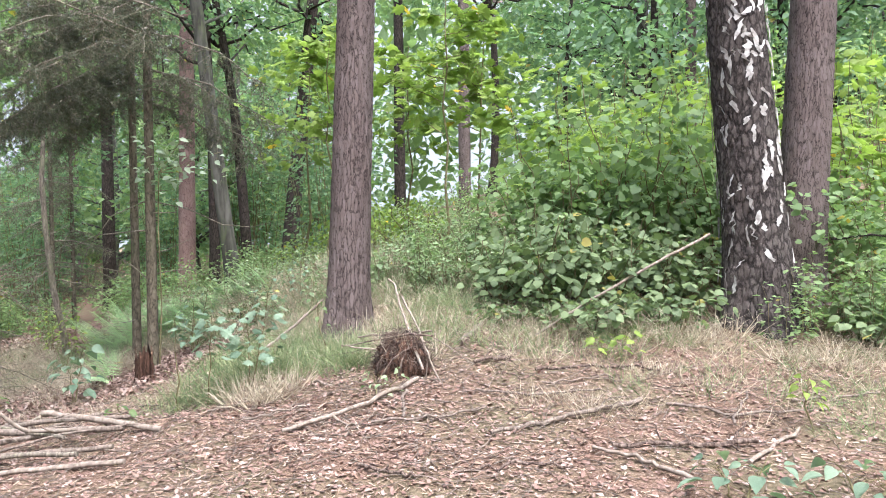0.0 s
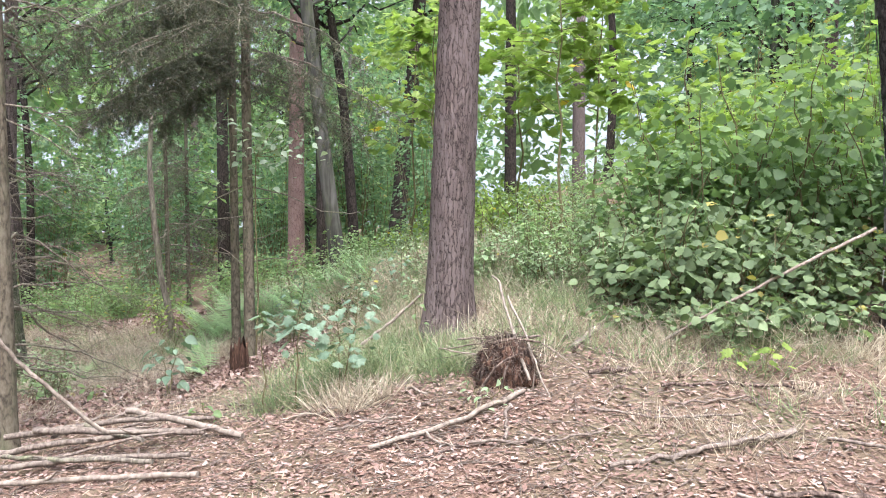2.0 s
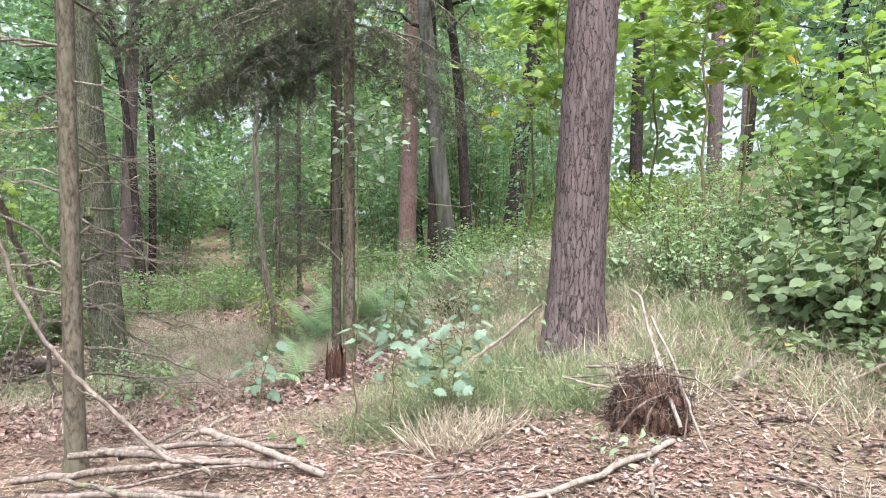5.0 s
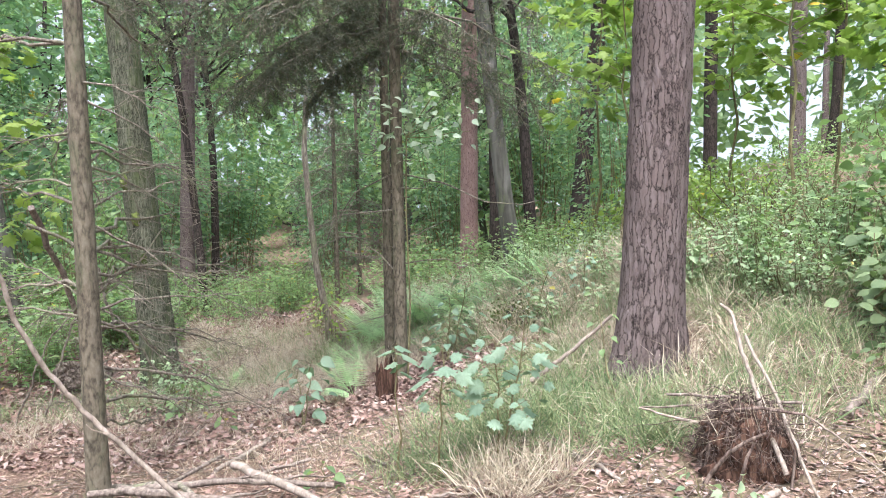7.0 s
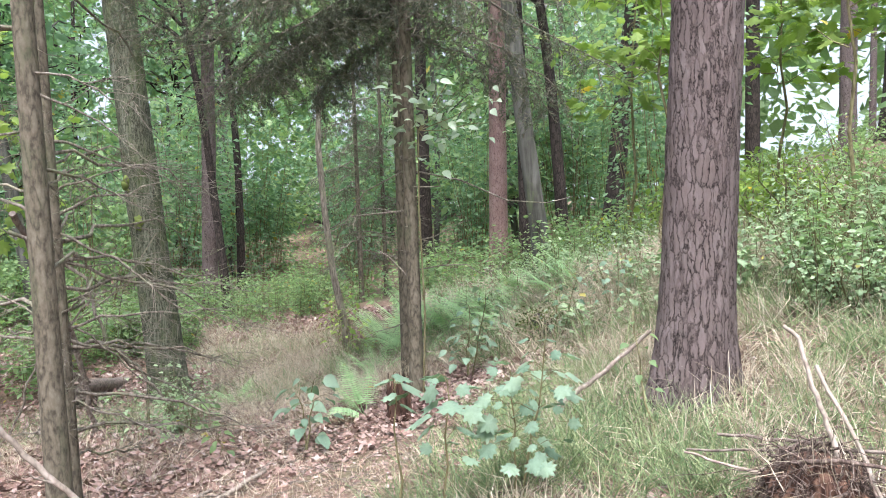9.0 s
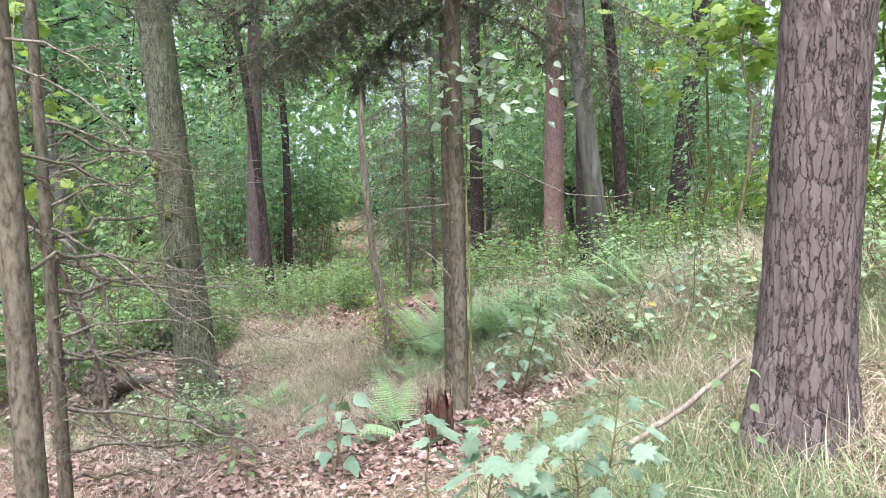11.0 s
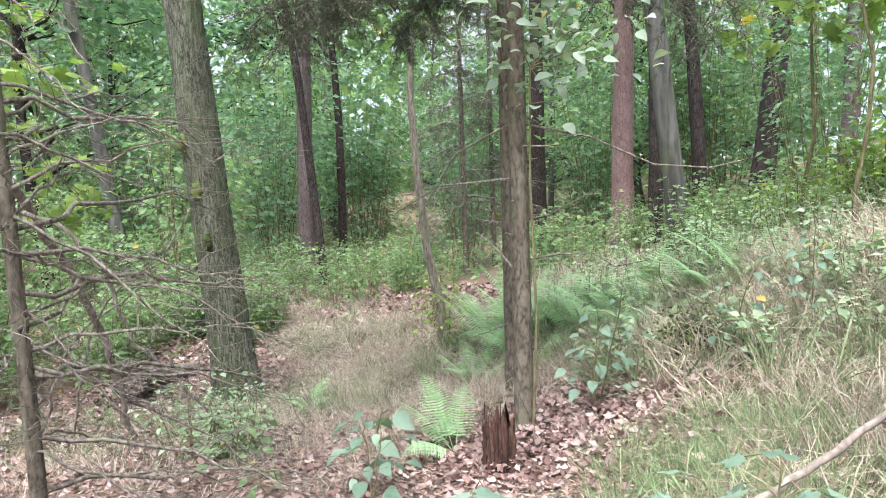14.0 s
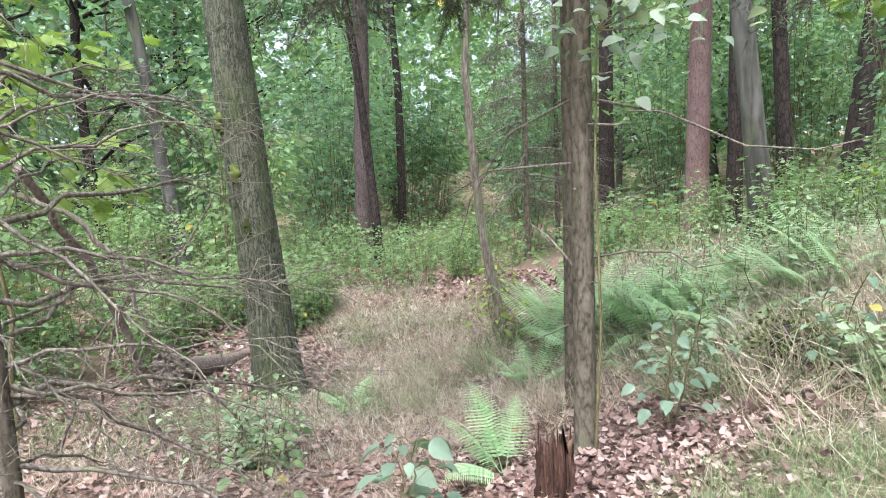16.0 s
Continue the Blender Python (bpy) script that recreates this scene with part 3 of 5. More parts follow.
for x, y, h, r, bark, lean, cv, words in (
        (-5.7, 13.0, 13, 0.145, M_GREY, (-0.095, -0.06), (0, 0), "leaning grey tree with a fluted smooth trunk"),
        (-5.85, 16.1, 14, 0.185, M_DARKBARK, (0.10, 0.04), (0, 0), "dark brown trunk leaning over"),
        (-7.0, 14.9, 12, 0.115, M_DARKBARK, (-0.03, 0.0), (0.2, 0), "thin dark trunk between two larger trees"),
        (-6.55, 15.6, 12, 0.12, M_DARKBARK, (-0.10, -0.05), (0.4, 0), "crooked dark trunk bending sideways"),
        (-16.0, 16.2, 13, 0.11, M_DARKBARK, (-0.04, 0.0), (0.5, 0), "dark leafy tree beyond the path"),
        (-14.3, 9.9, 12, 0.13, M_GREY, (-0.08, -0.08), (0, 0), "slanting slim trunk with pale bark"),
        (-19.4, 8.8, 13, 0.14, M_GREY, (-0.02, 0), (0, 0), "pale slim trunk far off"),
        (-12.5, 12.7, 11, 0.09, M_DARKBARK, (-0.09, -0.05), (0.2, 0.1), "forked dark trunk behind the mauve pine"),
        (-1.75, 21.5, 12, 0.12, M_DARKBARK, (-0.05, 0), (0.6, 0), "thin crooked dark trunk on the rise")):
    tree("broadleaf_tree", words, x, y, h, r, bark, lean, (limbs_and_leaves(h + 1, 4.8, 2.6, 22, 2600, 0.14, lean, r=0.045, heap=1.2), M_LEAF_DARK), group="broadleaf trees", sides=24, step=0.25, flare=0.45, curve=cv, wave=0.07, relief=(0.05, 0.2, 0.005, 41))

# ---- spruces ----


def bough(buf, wood, p0, p1, twigs=34, hang=0.35, n=34):
    """A drooping spruce branch: a bent rod with hanging needled twigs."""
    line = bend(p0, p1, 9, -0.10, 0.02)
    wood.tube(line, np.linspace(0.014, 0.004, 9), 4)
    for _ in range(twigs):
        s = rng.random() * 8
        a = np.array([np.interp(s, range(9), line[:, k]) for k in range(3)])
        side = rng.normal(size=3) * (0.22, 0.22, 0.05)
        e = a + side + (0, 0, -hang * rng.uniform(0.3, 1.0))
        tw = bend(a, e, 5, 0, 0.012)
        wood.tube(tw, [0.003, 0.0025, 0.002, 0.0015, 0.001], 3)
        base = np.stack([np.interp(rng.random(n) * 4, range(5), tw[:, k]) for k in range(3)], 1)
        m = rng.random(n)[:, None]
        base = tw[0] * (1 - m) + tw[-1] * m + rand(n, 0.008)
        buf.cloud(*NEEDLES, base, unit(tw[-1] - tw[0]) * 0.7 + rand(n, 0.75), rand(n), rng.uniform(0.03, 0.065, n))


def spruce(x, y, height, r, label, boughs, lean=(0, 0), low=2.3, spread=1.5, bark=None):
    t = thing("spruce_tree", label, "tree", on(x, y), "slim spruces")
    part("trunk", trunk(height, r, lean, flare=0.25, sides=44, fine_to=4.0, fine_step=0.03, step=0.4, relief=(0.016, 0.16, 0.004, int(100 * abs(x)))), bark or M_SPRUCE, t, smooth=True)
    g, w = Buf(), Buf()
    for k in range(boughs):
        f = rng.random()
        z = low + (height - low - 0.4) * f
        a = rng.random() * 6.283
        reach = spread * (1.1 - f) * rng.uniform(0.6, 1.1)
        p = np.array([lean[0] * z, lean[1] * z, z])
        bough(g, w, p, p + (reach * math.cos(a), reach * math.sin(a), -0.25 * reach), 22, 0.32, 34)
    for k in range(22):
        stubs = Buf()
        z, a = 0.3 + 2.6 * rng.random(), rng.random() * 6.283
        p = np.array([lean[0] * z + r * 0.9 * math.cos(a), lean[1] * z + r * 0.9 * math.sin(a), z])
        L = rng.uniform(0.03, 0.12) if rng.random() < 0.75 else rng.uniform(0.3, 0.7)
        e = p + (L * math.cos(a), L * math.sin(a), L * rng.uniform(-0.4, 0.3))
        stubs.tube(bend(p, e, 5, 0, 0.06 * L), np.linspace(0.006, 0.002, 5), 4)
        part("branch_stub", stubs, M_DEADTWIG, t)
    if boughs:
        part("branchwork", w, M_DEADTWIG, t)
        part("crown", g, M_NEEDLE, t)
    return t


front = spruce(-4.08, 7.3, 9.5, 0.058, "slim spruce trunk with peeling brown bark and bare stubs", 30, low=3.8, spread=2.1)
rear = spruce(-4.67, 7.98, 9.0, 0.052, "slim brown spruce trunk standing close behind another", 30, low=3.8, spread=2.1)
# the low drooping boughs
for tree_of, ends, tw, hang, per in (
        (rear, ((-5.3, 6.4, 3.4, 2.3), (-5.6, 6.9, 3.2, 2.35), (-4.9, 6.1, 3.6, 2.6), (-5.9, 7.3, 3.3, 2.5), (-6.2, 6.9, 3.8, 2.9), (-5.0, 6.7, 3.1, 2.5), (-5.7, 6.2, 3.9, 2.8), (-6.3, 7.8, 3.3, 2.6), (-5.5, 7.8, 2.9, 2.4), (-6.6, 6.5, 4.1, 3.2), (-5.2, 5.9, 4.0, 3.0), (-6.0, 5.9, 4.3, 3.4), (-5.3, 7.2, 4.0, 3.2)), 80, 0.34, 60),
        (front, ((-3.2, 8.2, 2.9, 2.3), (-3.3, 7.2, 3.0, 2.75), (-3.5, 8.6, 2.75, 2.2), (-4.6, 6.1, 3.35, 2.85), (-3.6, 6.4, 3.5, 3.05), (-3.0, 7.8, 3.5, 3.0), (-3.9, 6.2, 3.7, 3.3), (-2.9, 8.6, 3.1, 2.5)), 54, 0.36, 46)):
    c = np.array(tree_of.location)
    for bx, by, z0, z1 in ends:
        g, w = Buf(), Buf()
        bough(g, w, np.array([c[0], c[1], z0]) - c, np.array([bx, by, z1]) - c, tw, hang, per)
        rod = part("bough", w, M_DEADTWIG, tree_of)
        part("needle_curtain", g, M_NEEDLE, rod, "dark drooping needles")
# long bare shoots
c = np.array(front.location)
for pts in ([(-4.1, 7.3, 1.72), (-4.5, 7.25, 1.55), (-4.75, 7.2, 1.2), (-4.85, 7.2, 0.95)], [(-4.1, 7.3, 1.4), (-4.7, 7.3, 1.35), (-5.2, 7.4, 1.15)], [(-4.05, 7.35, 1.7), (-3.8, 7.6, 1.62), (-3.5, 7.8, 1.45), (-3.25, 8.0, 1.42), (-3.05, 8.1, 1.47)], [(-4.1, 7.3, 0.85), (-4.3, 7.3, 1.02), (-4.42, 7.3, 1.08), (-4.47, 7.3, 0.98)]):
    p = np.array(pts) - c + (0, 0, 0.0)
    w = Buf()
    w.tube(p, np.linspace(0.008, 0.003, len(p)), 5)
    part("bare_shoot", w, M_DEADTWIG, front)
for x, y, h in ((-9.8, 13.6, 8.0), (-10.6, 15.4, 9.0)):
    spruce(x, y, h, 0.05, "dark young spruce with low grey green boughs", 44, low=0.5, spread=1.7)

# pale leafy shoot on the spruce
shoot = thing("leafy_shoot", "grey green leafy shoot leaning on the slim spruces", "plant", on(-3.98, 7.24))
b = Buf()
stem = np.array([(0, 0, 0.0), (0.03, 0.02, 0.7), (0.02, 0.0, 1.5), (0.05, -0.02, 2.1), (0.25, 0.1, 2.45)])
b.tube(stem, np.linspace(0.009, 0.004, 5), 5)
for e in ((0.45, 0.35, 2.15), (0.3, 0.1, 2.3), (0.15, -0.2, 2.2), (0.5, 0.5, 2.35), (0.1, 0.05, 2.0)):
    b.tube(bend(stem[3], e, 4, 0, 0.02), np.linspace(0.004, 0.002, 4), 4)
part("stem", b, M_STEM, shoot)
leaf_me = {}


def leaf_mesh(kind, shape, mat):
    if (kind, mat.name) not in leaf_me:
        q = Buf()
        q.cloud(*shape, np.zeros((1, 3)), np.array([[0, 1.0, 0]]), np.array([[0, 0, 1.0]]), [1.0])
        leaf_me[(kind, mat.name)] = q.mesh("leaf", mat)
    return leaf_me[(kind, mat.name)]


def put_leaf(me, parent, pos, way, normal, size):
    y = Vector(way).normalized()
    x = y.cross(Vector(normal)).normalized()
    z = x.cross(y)
    ob = new("leaf", me)
    ob.parent = parent
    m = Matrix((x, y, z)).transposed().to_4x4()
    ob.matrix_local = Matrix.Translation(pos) @ m @ Matrix.Scale(size, 4)
    return ob


for k in range(120):
    p = np.array((0.17, 0.0, 2.2)) + rng.normal(size=3) * (0.22, 0.18, 0.14)
    put_leaf(leaf_mesh("ovate", OVATE, M_LEAF_SILVER), shoot, p, rng.normal(size=3) * (1, 1, 0.4) + (0.4, 0.1, -0.2), rng.normal(size=3) * 0.5 + (0, -0.4, 1), rng.uniform(0.055, 0.1))

# broken thin tree
broken = thing("broken_sapling", "thin dead tree snapped off with a pale splintered top", "tree", on(-6.66, 9.34))
b = Buf()
b.tube(np.array([(0.09, 0.05, -0.1), (0.07, 0.04, 0.35), (-0.04, -0.02, 1.0), (-0.11, -0.05, 1.8), (-0.15, -0.06, 2.5), (-0.12, -0.04, 3.1)]), [0.055, 0.046, 0.042, 0.038, 0.036, 0.03], 10)
part("trunk", b, M_DEADTWIG, broken, smooth=True)
b = Buf()
for k in range(6):
    a = k * 1.05
    b.tube(np.array([(-0.12 + 0.02 * math.cos(a), -0.04 + 0.02 * math.sin(a), 3.05), (-0.12 + 0.015 * math.cos(a), -0.04 + 0.015 * math.sin(a), 3.17 + 0.1 * rng.random())]), [0.014, 0.002], 4)
part("jagged_rim", b, M_BARE, broken, "pale splintered break")
b = Buf()
for k in range(5):
    z, a = 0.8 + 1.6 * rng.random(), rng.random() * 6.283
    p = np.array([-0.08, 0, z])
    b.tube(bend(p, p + (0.5 * math.cos(a), 0.5 * math.sin(a), 0.15), 5, 0, 0.03), np.linspace(0.007, 0.002, 5), 4)
tagged(part("twig_fuzz", b, M_DEADTWIG, broken), kind="stuff")

# ---- the dead spruces close by ----


def dead_spruce(x, y, height, r, lean, branches, label):
    t = thing("dead_spruce", label, "tree", on(x, y), "dead spruces")
    part("trunk", trunk(height, r, lean, flare=0.25, sides=40, fine_to=4.0, fine_step=0.03, step=0.4, relief=(0.02, 0.045, 0.002, int(90 * abs(x)))), M_SPRUCE, t, smooth=True)
    more = [(z + rng.uniform(-0.15, 0.2), a + rng.normal() * 0.5, ln * rng.uniform(0.5, 1.0), dz * 0.7 + rng.normal() * 0.1) for z, a, ln, dz in branches]
    for z, a, ln, dz in branches + more:
        b = Buf()
        p = np.array([lean[0] * z, lean[1] * z, z])
        d = np.array([math.cos(a), math.sin(a), 0])
        line = bend(p, p + d * ln + (0, 0, dz), 9, -0.06 * ln, 0.02 * ln)
        b.tube(line, np.linspace(0.004 + 0.007 * min(ln, 1.5), 0.002, 9), 5)
        for k in range(int(4 + 10 * ln)):
            s = rng.uniform(1.5, 8)
            q = np.array([np.interp(s, range(9), line[:, c]) for c in range(3)])
            e = q + d * rng.uniform(0.1, 0.35) + rng.normal(size=3) * (0.16, 0.16, 0.1) + (0, 0, -0.07)
            tw = bend(q, e, 5, 0.0, 0.015)
            b.tube(tw, np.linspace(0.0028, 0.001, 5), 3)
            if rng.random() < 0.6:
                b.tube(bend(tw[2], tw[2] + rng.normal(size=3) * 0.1 + d * 0.1 + (0, 0, -0.04), 4, 0, 0.01), np.linspace(0.0018, 0.0008, 4), 3)
        part("bare_branch", b, M_DEADTWIG, t)
    # needled top, unseen above the view, added to shade the ground below
    g, w = Buf(), Buf()
    for k in range(30):
        f = rng.random()
        z, a = height * (0.56 + 0.42 * f), rng.random() * 6.283
        p = np.array([lean[0] * z, lean[1] * z, z])
        reach = 2.3 * (1.1 - f) * rng.uniform(0.6, 1.1)
        bough(g, w, p, p + (reach * math.cos(a), reach * math.sin(a), -0.15 * reach), 22, 0.3, 34)
    part("branchwork", w, M_DEADTWIG, t)
    part("crown", g, M_NEEDLE, t)
    return t


dead_spruce(-4.23, 4.45, 7.5, 0.064, (0.0, 0.0), [(0.9, 2.6, 0.9, 0.1), (1.25, 3.4, 1.1, -0.1), (1.5, 2.2, 1.0, -0.2), (1.75, 3.0, 1.2, 0.0), (1.95, 1.9, 0.9, -0.3), (2.15, 2.7, 1.1, -0.2), (2.4, 0.6, 0.5, -0.2), (2.6, 3.3, 1.2, -0.1), (2.9, 2.0, 1.2, -0.4), (3.1, 1.0, 0.8, -0.2), (1.1, 4.2, 0.7, 0.1), (0.6, 2.9, 0.6, -0.1), (3.3, 2.5, 1.3, -0.3), (1.7, 2.5, 0.35, 0.9)], "slim dead spruce with a bare trunk and brittle side branches")
dead_spruce(-4.78, 4.85, 6.4, 0.036, (-0.02, 0.01), [(0.5, 1.4, 1.3, -0.35), (0.75, 1.0, 1.2, -0.5), (0.95, 1.7, 1.5, -0.4), (1.1, 0.8, 0.9, 0.05), (1.2, 2.2, 1.2, 0.0), (1.35, 1.5, 1.3, -0.2), (1.5, 1.2, 1.1, -0.55), (1.6, 1.9, 1.4, 0.0), (1.75, 1.1, 0.8, 0.15), (1.9, 2.5, 1.0, 0.1), (2.1, 1.6, 1.2, -0.3), (2.4, 2.8, 1.0, 0.0), (0.85, 2.7, 0.9, -0.1), (1.05, 1.3, 1.0, -0.75)], "small dead spruce with long grey drooping branches")

# ---- stump, root clump and fallen wood ----


def rotten_stump(x, y):
    t = thing("rotten_stump", "reddish brown rotten stump with a jagged top", "stump", on(x, y))
    b = Buf()
    n, rows = 40, 16
    th = np.linspace(0, 2 * np.pi, n, endpoint=False)
    top = 0.17 + 0.15 * rng.random(n) + 0.07 * np.sin(th + 2.2)
    v = []
    for k in range(rows):
        f = k / (rows - 1)
        rad = 0.078 * (1 + 0.35 * (1 - f) ** 3) + 0.008 * np.sin(th * 7) + 0.006 * np.sin(th * 17 + 4 * f) + 0.006 * rng.normal(size=n)
        v += list(np.stack([rad * np.cos(th), rad * np.sin(th), -0.08 + f * (top + 0.08)], 1))
    for k in range(3):
        rad = 0.06 - 0.02 * k
        v += list(np.stack([rad * np.cos(th), rad * np.sin(th), top - 0.05 - 0.07 * k], 1))
    i = np.arange(rows + 2)[:, None] * n
    j = np.arange(n)[None]
    k = (j + 1) % n
    b.put(v, np.stack([i + j, i + k, i + n + k, i + n + j], -1).reshape(-1, 4))
    part("stump_body", b, M_ROT, t)
    b = Buf()
    for m in range(26):
        a = rng.random() * 6.283
        p = (0.085 * math.cos(a), 0.085 * math.sin(a), 0.02 * rng.random())
        b.tube(np.array([p, (p[0] * 0.95, p[1] * 0.95, rng.uniform(0.12, 0.22)), (p[0] * 0.9, p[1] * 0.9, rng.uniform(0.2, 0.36))]), [0.008, 0.006, 0.002], 4)
    part("jagged_rim", b, M_ROT, t)


rotten_stump(-3.93, 6.86)


def root_clump(x, y):
    t = thing("root_clump", "upturned clump of dry brown roots on the leaf litter", "root clump", on(x, y))
    b = Buf()
    th = np.linspace(0, 2 * np.pi, 30, endpoint=False)
    v = []
    for k in range(10):
        f = k / 9
        rad = 0.19 * math.sqrt(max(0.0, 1 - f ** 2.4)) * (1 + 0.14 * np.sin(th * 3 + 1.7 * k) + 0.08 * rng.normal(size=30)) + 0.015
        v += list(np.stack([rad * np.cos(th), rad * 0.72 * np.sin(th), np.full(30, -0.04 + f * 0.33)], 1))
    i = np.arange(9)[:, None] * 30
    j = np.arange(30)[None]
    k = (j + 1) % 30
    b.put(v, np.stack([i + j, i + k, i + 30 + k, i + 30 + j], -1).reshape(-1, 4))
    part("earth_core", b, M_ROT, t)
    b = Buf()
    for m in range(430):
        a = rng.random() * 6.283
        f = rng.random() ** 0.7
        rad = 0.2 * math.sqrt(1 - 0.92 * f * f)
        o = np.array([math.cos(a), 0.75 * math.sin(a), 0])
        tg = np.array([-math.sin(a), math.cos(a), 0])
        p = o * rad + (0, 0, 0.05 + 0.27 * f)
        if m < 300:
            e = p + o * rng.uniform(0.01, 0.07) + tg * rng.normal() * 0.05 + (0, 0, -p[2] * rng.uniform(0.4, 1.0))
        else:
            e = p + o * rng.uniform(-0.05, 0.1) + tg * rng.normal() * 0.14 + (0, 0, rng.normal() * 0.05)
        e[2] = max(e[2], 0.0)
        b.tube(bend(p, e, 7, -0.03 * rng.random(), 0.012), np.linspace(rng.uniform(0.0012, 0.0042), 0.0008, 7), 4)
    part("root_tangle", b, M_ROOT, t)
    b = Buf()
    n = 150
    a = rng.random(n) * 6.283
    pos = np.stack([0.16 * np.cos(a) - 0.03, 0.12 * np.sin(a), 0.1 + 0.2 * rng.random(n)], 1)
    b.cloud(BLADE[0] * (0.3, 1, 2.5), BLADE[1], pos, rand(n, 0.5) + (-0.3, 0, 0.4), rand(n), rng.uniform(0.1, 0.28, n))
    tagged(part("straw", b, M_DRY, t), kind="stuff")
    c = np.array(on(x, y))
    for pts, r in (([(-1.09, 5.17, 0.28), (-1.064, 5.2, 0.33), (-0.985, 5.17, 0.445), (-0.919, 5.19, 0.498), (-0.848, 5.24, 0.53)], 0.011), ([(-0.944, 5.18, 0.31), (-0.913, 5.17, 0.44), (-0.89, 5.2, 0.49)], 0.008),
                   ([(-1.028, 5.3, 0.582), (-0.881, 5.27, 0.625), (-0.714, 5.34, 0.6)], 0.010), ([(-1.12, 5.3, 0.28), (-1.08, 5.26, 0.45), (-1.0, 5.3, 0.56)], 0.007), ([(-0.75, 5.25, 0.3), (-0.74, 5.27, 0.45), (-0.8, 5.32, 0.58)], 0.007)):
        b = Buf()
        b.tube(np.array(pts) - c, np.linspace(r, r * 0.6, len(pts)), 7)
        part("thick_root", b, M_ROOT, t, smooth=True)


root_clump(-0.95, 5.38)


def stick(label, pts, r0, r1, mat, forks=0, name="fallen_branch", wobble=0.006, group="fallen branches"):
    """A branch through the given places."""
    p = np.array(pts, float)
    d = np.r_[0, np.cumsum(np.linalg.norm(np.diff(p, axis=0), axis=1))]
    s = np.linspace(0, d[-1], 3 + 5 * (len(p) - 1))
    line = np.stack([np.interp(s, d, p[:, k]) for k in range(3)], 1)
    line[1:-1] += rng.normal(size=(len(line) - 2, 3)) * wobble * 0.7
    b = Buf()
    rr = 0.76 * np.linspace(r0, r1, len(line)) * rng.uniform(0.96, 1.04, len(line))
    o = line[0].copy()
    b.tube(line - o, rr, 8)
    for k in range(forks):
        m = rng.integers(2, len(line) - 1)
        q = line[m] - o
        b.tube(bend(q, q + unit(line[m] - line[m - 1]) * 0.12 + rng.normal(size=3) * (0.1, 0.1, 0.03) + (0, 0, 0.02), 4, 0, 0.01), np.linspace(rr[m] * 0.6, 0.002, 4), 5)
    ob = part(name, b, mat, None, smooth=True)
    ob.location = o
    return tagged(ob, label, "branch", group)


def lay(label, xy, r0, r1, mat, forks=1, lift=0.0):
    return stick(label, [on(a, b, max(r0, 0.008) * 0.55 + 0.02 + lift) for a, b in xy], r0, r1, mat, forks, wobble=0.013)


# poles leaning on the root clump
stick("pale bare pole leaning on the root clump", [(-0.767, 5.22, 0.37), (-0.856, 5.32, 0.532), (-0.977, 5.5, 0.759), (-1.066, 5.64, 0.967), (-1.122, 5.66, 1.0)], 0.015, 0.011, M_BARE, 0, wobble=0.003)
stick("long thin pale pole leaning on the root clump", [(-0.553, 5.05, 0.215), (-0.695, 5.2, 0.406), (-0.832, 5.42, 0.633), (-0.996, 5.6, 0.868)], 0.008, 0.011, M_BARE, 0, wobble=0.003)
stick("thin pale stick lying against the root clump", [(-1.454, 5.45, 0.502), (-1.112, 5.42, 0.466)], 0.007, 0.009, M_BARE, 0)
stick("thin pale stick lying across the root clump", [(-1.358, 5.6, 0.545), (-0.897, 5.46, 0.619)], 0.009, 0.011, M_STICK, 0)
stick("thin grey stick lying across the root clump", [(-1.47, 5.55, 0.479), (-0.731, 5.42, 0.629)], 0.006, 0.009, M_STICK, 0)
stick("thin stick slanting from the root clump to the ground", [(-0.724, 5.42, 0.579), (-0.555, 5.38, 0.49), (-0.4, 5.3, 0.398)], 0.007, 0.005, M_BARE, 0, wobble=0.003)
# stick beside the pine
stick("peeled branch leaning on the foot of the pine", [(-2.40, 6.28, 0.33), (-2.2, 6.42, 0.5), (-1.97, 6.62, 0.74)], 0.021, 0.015, M_BARE, 0)
# white fallen branch in the bushes
stick("long pale branch leaning into the bushes by the birch", [(0.02, 6.14, 0.5), (0.48, 6.3, 0.79), (1.0, 6.46, 1.07), (1.5, 6.6, 1.33)], 0.014, 0.017, M_BARE, 1, wobble=0.006)
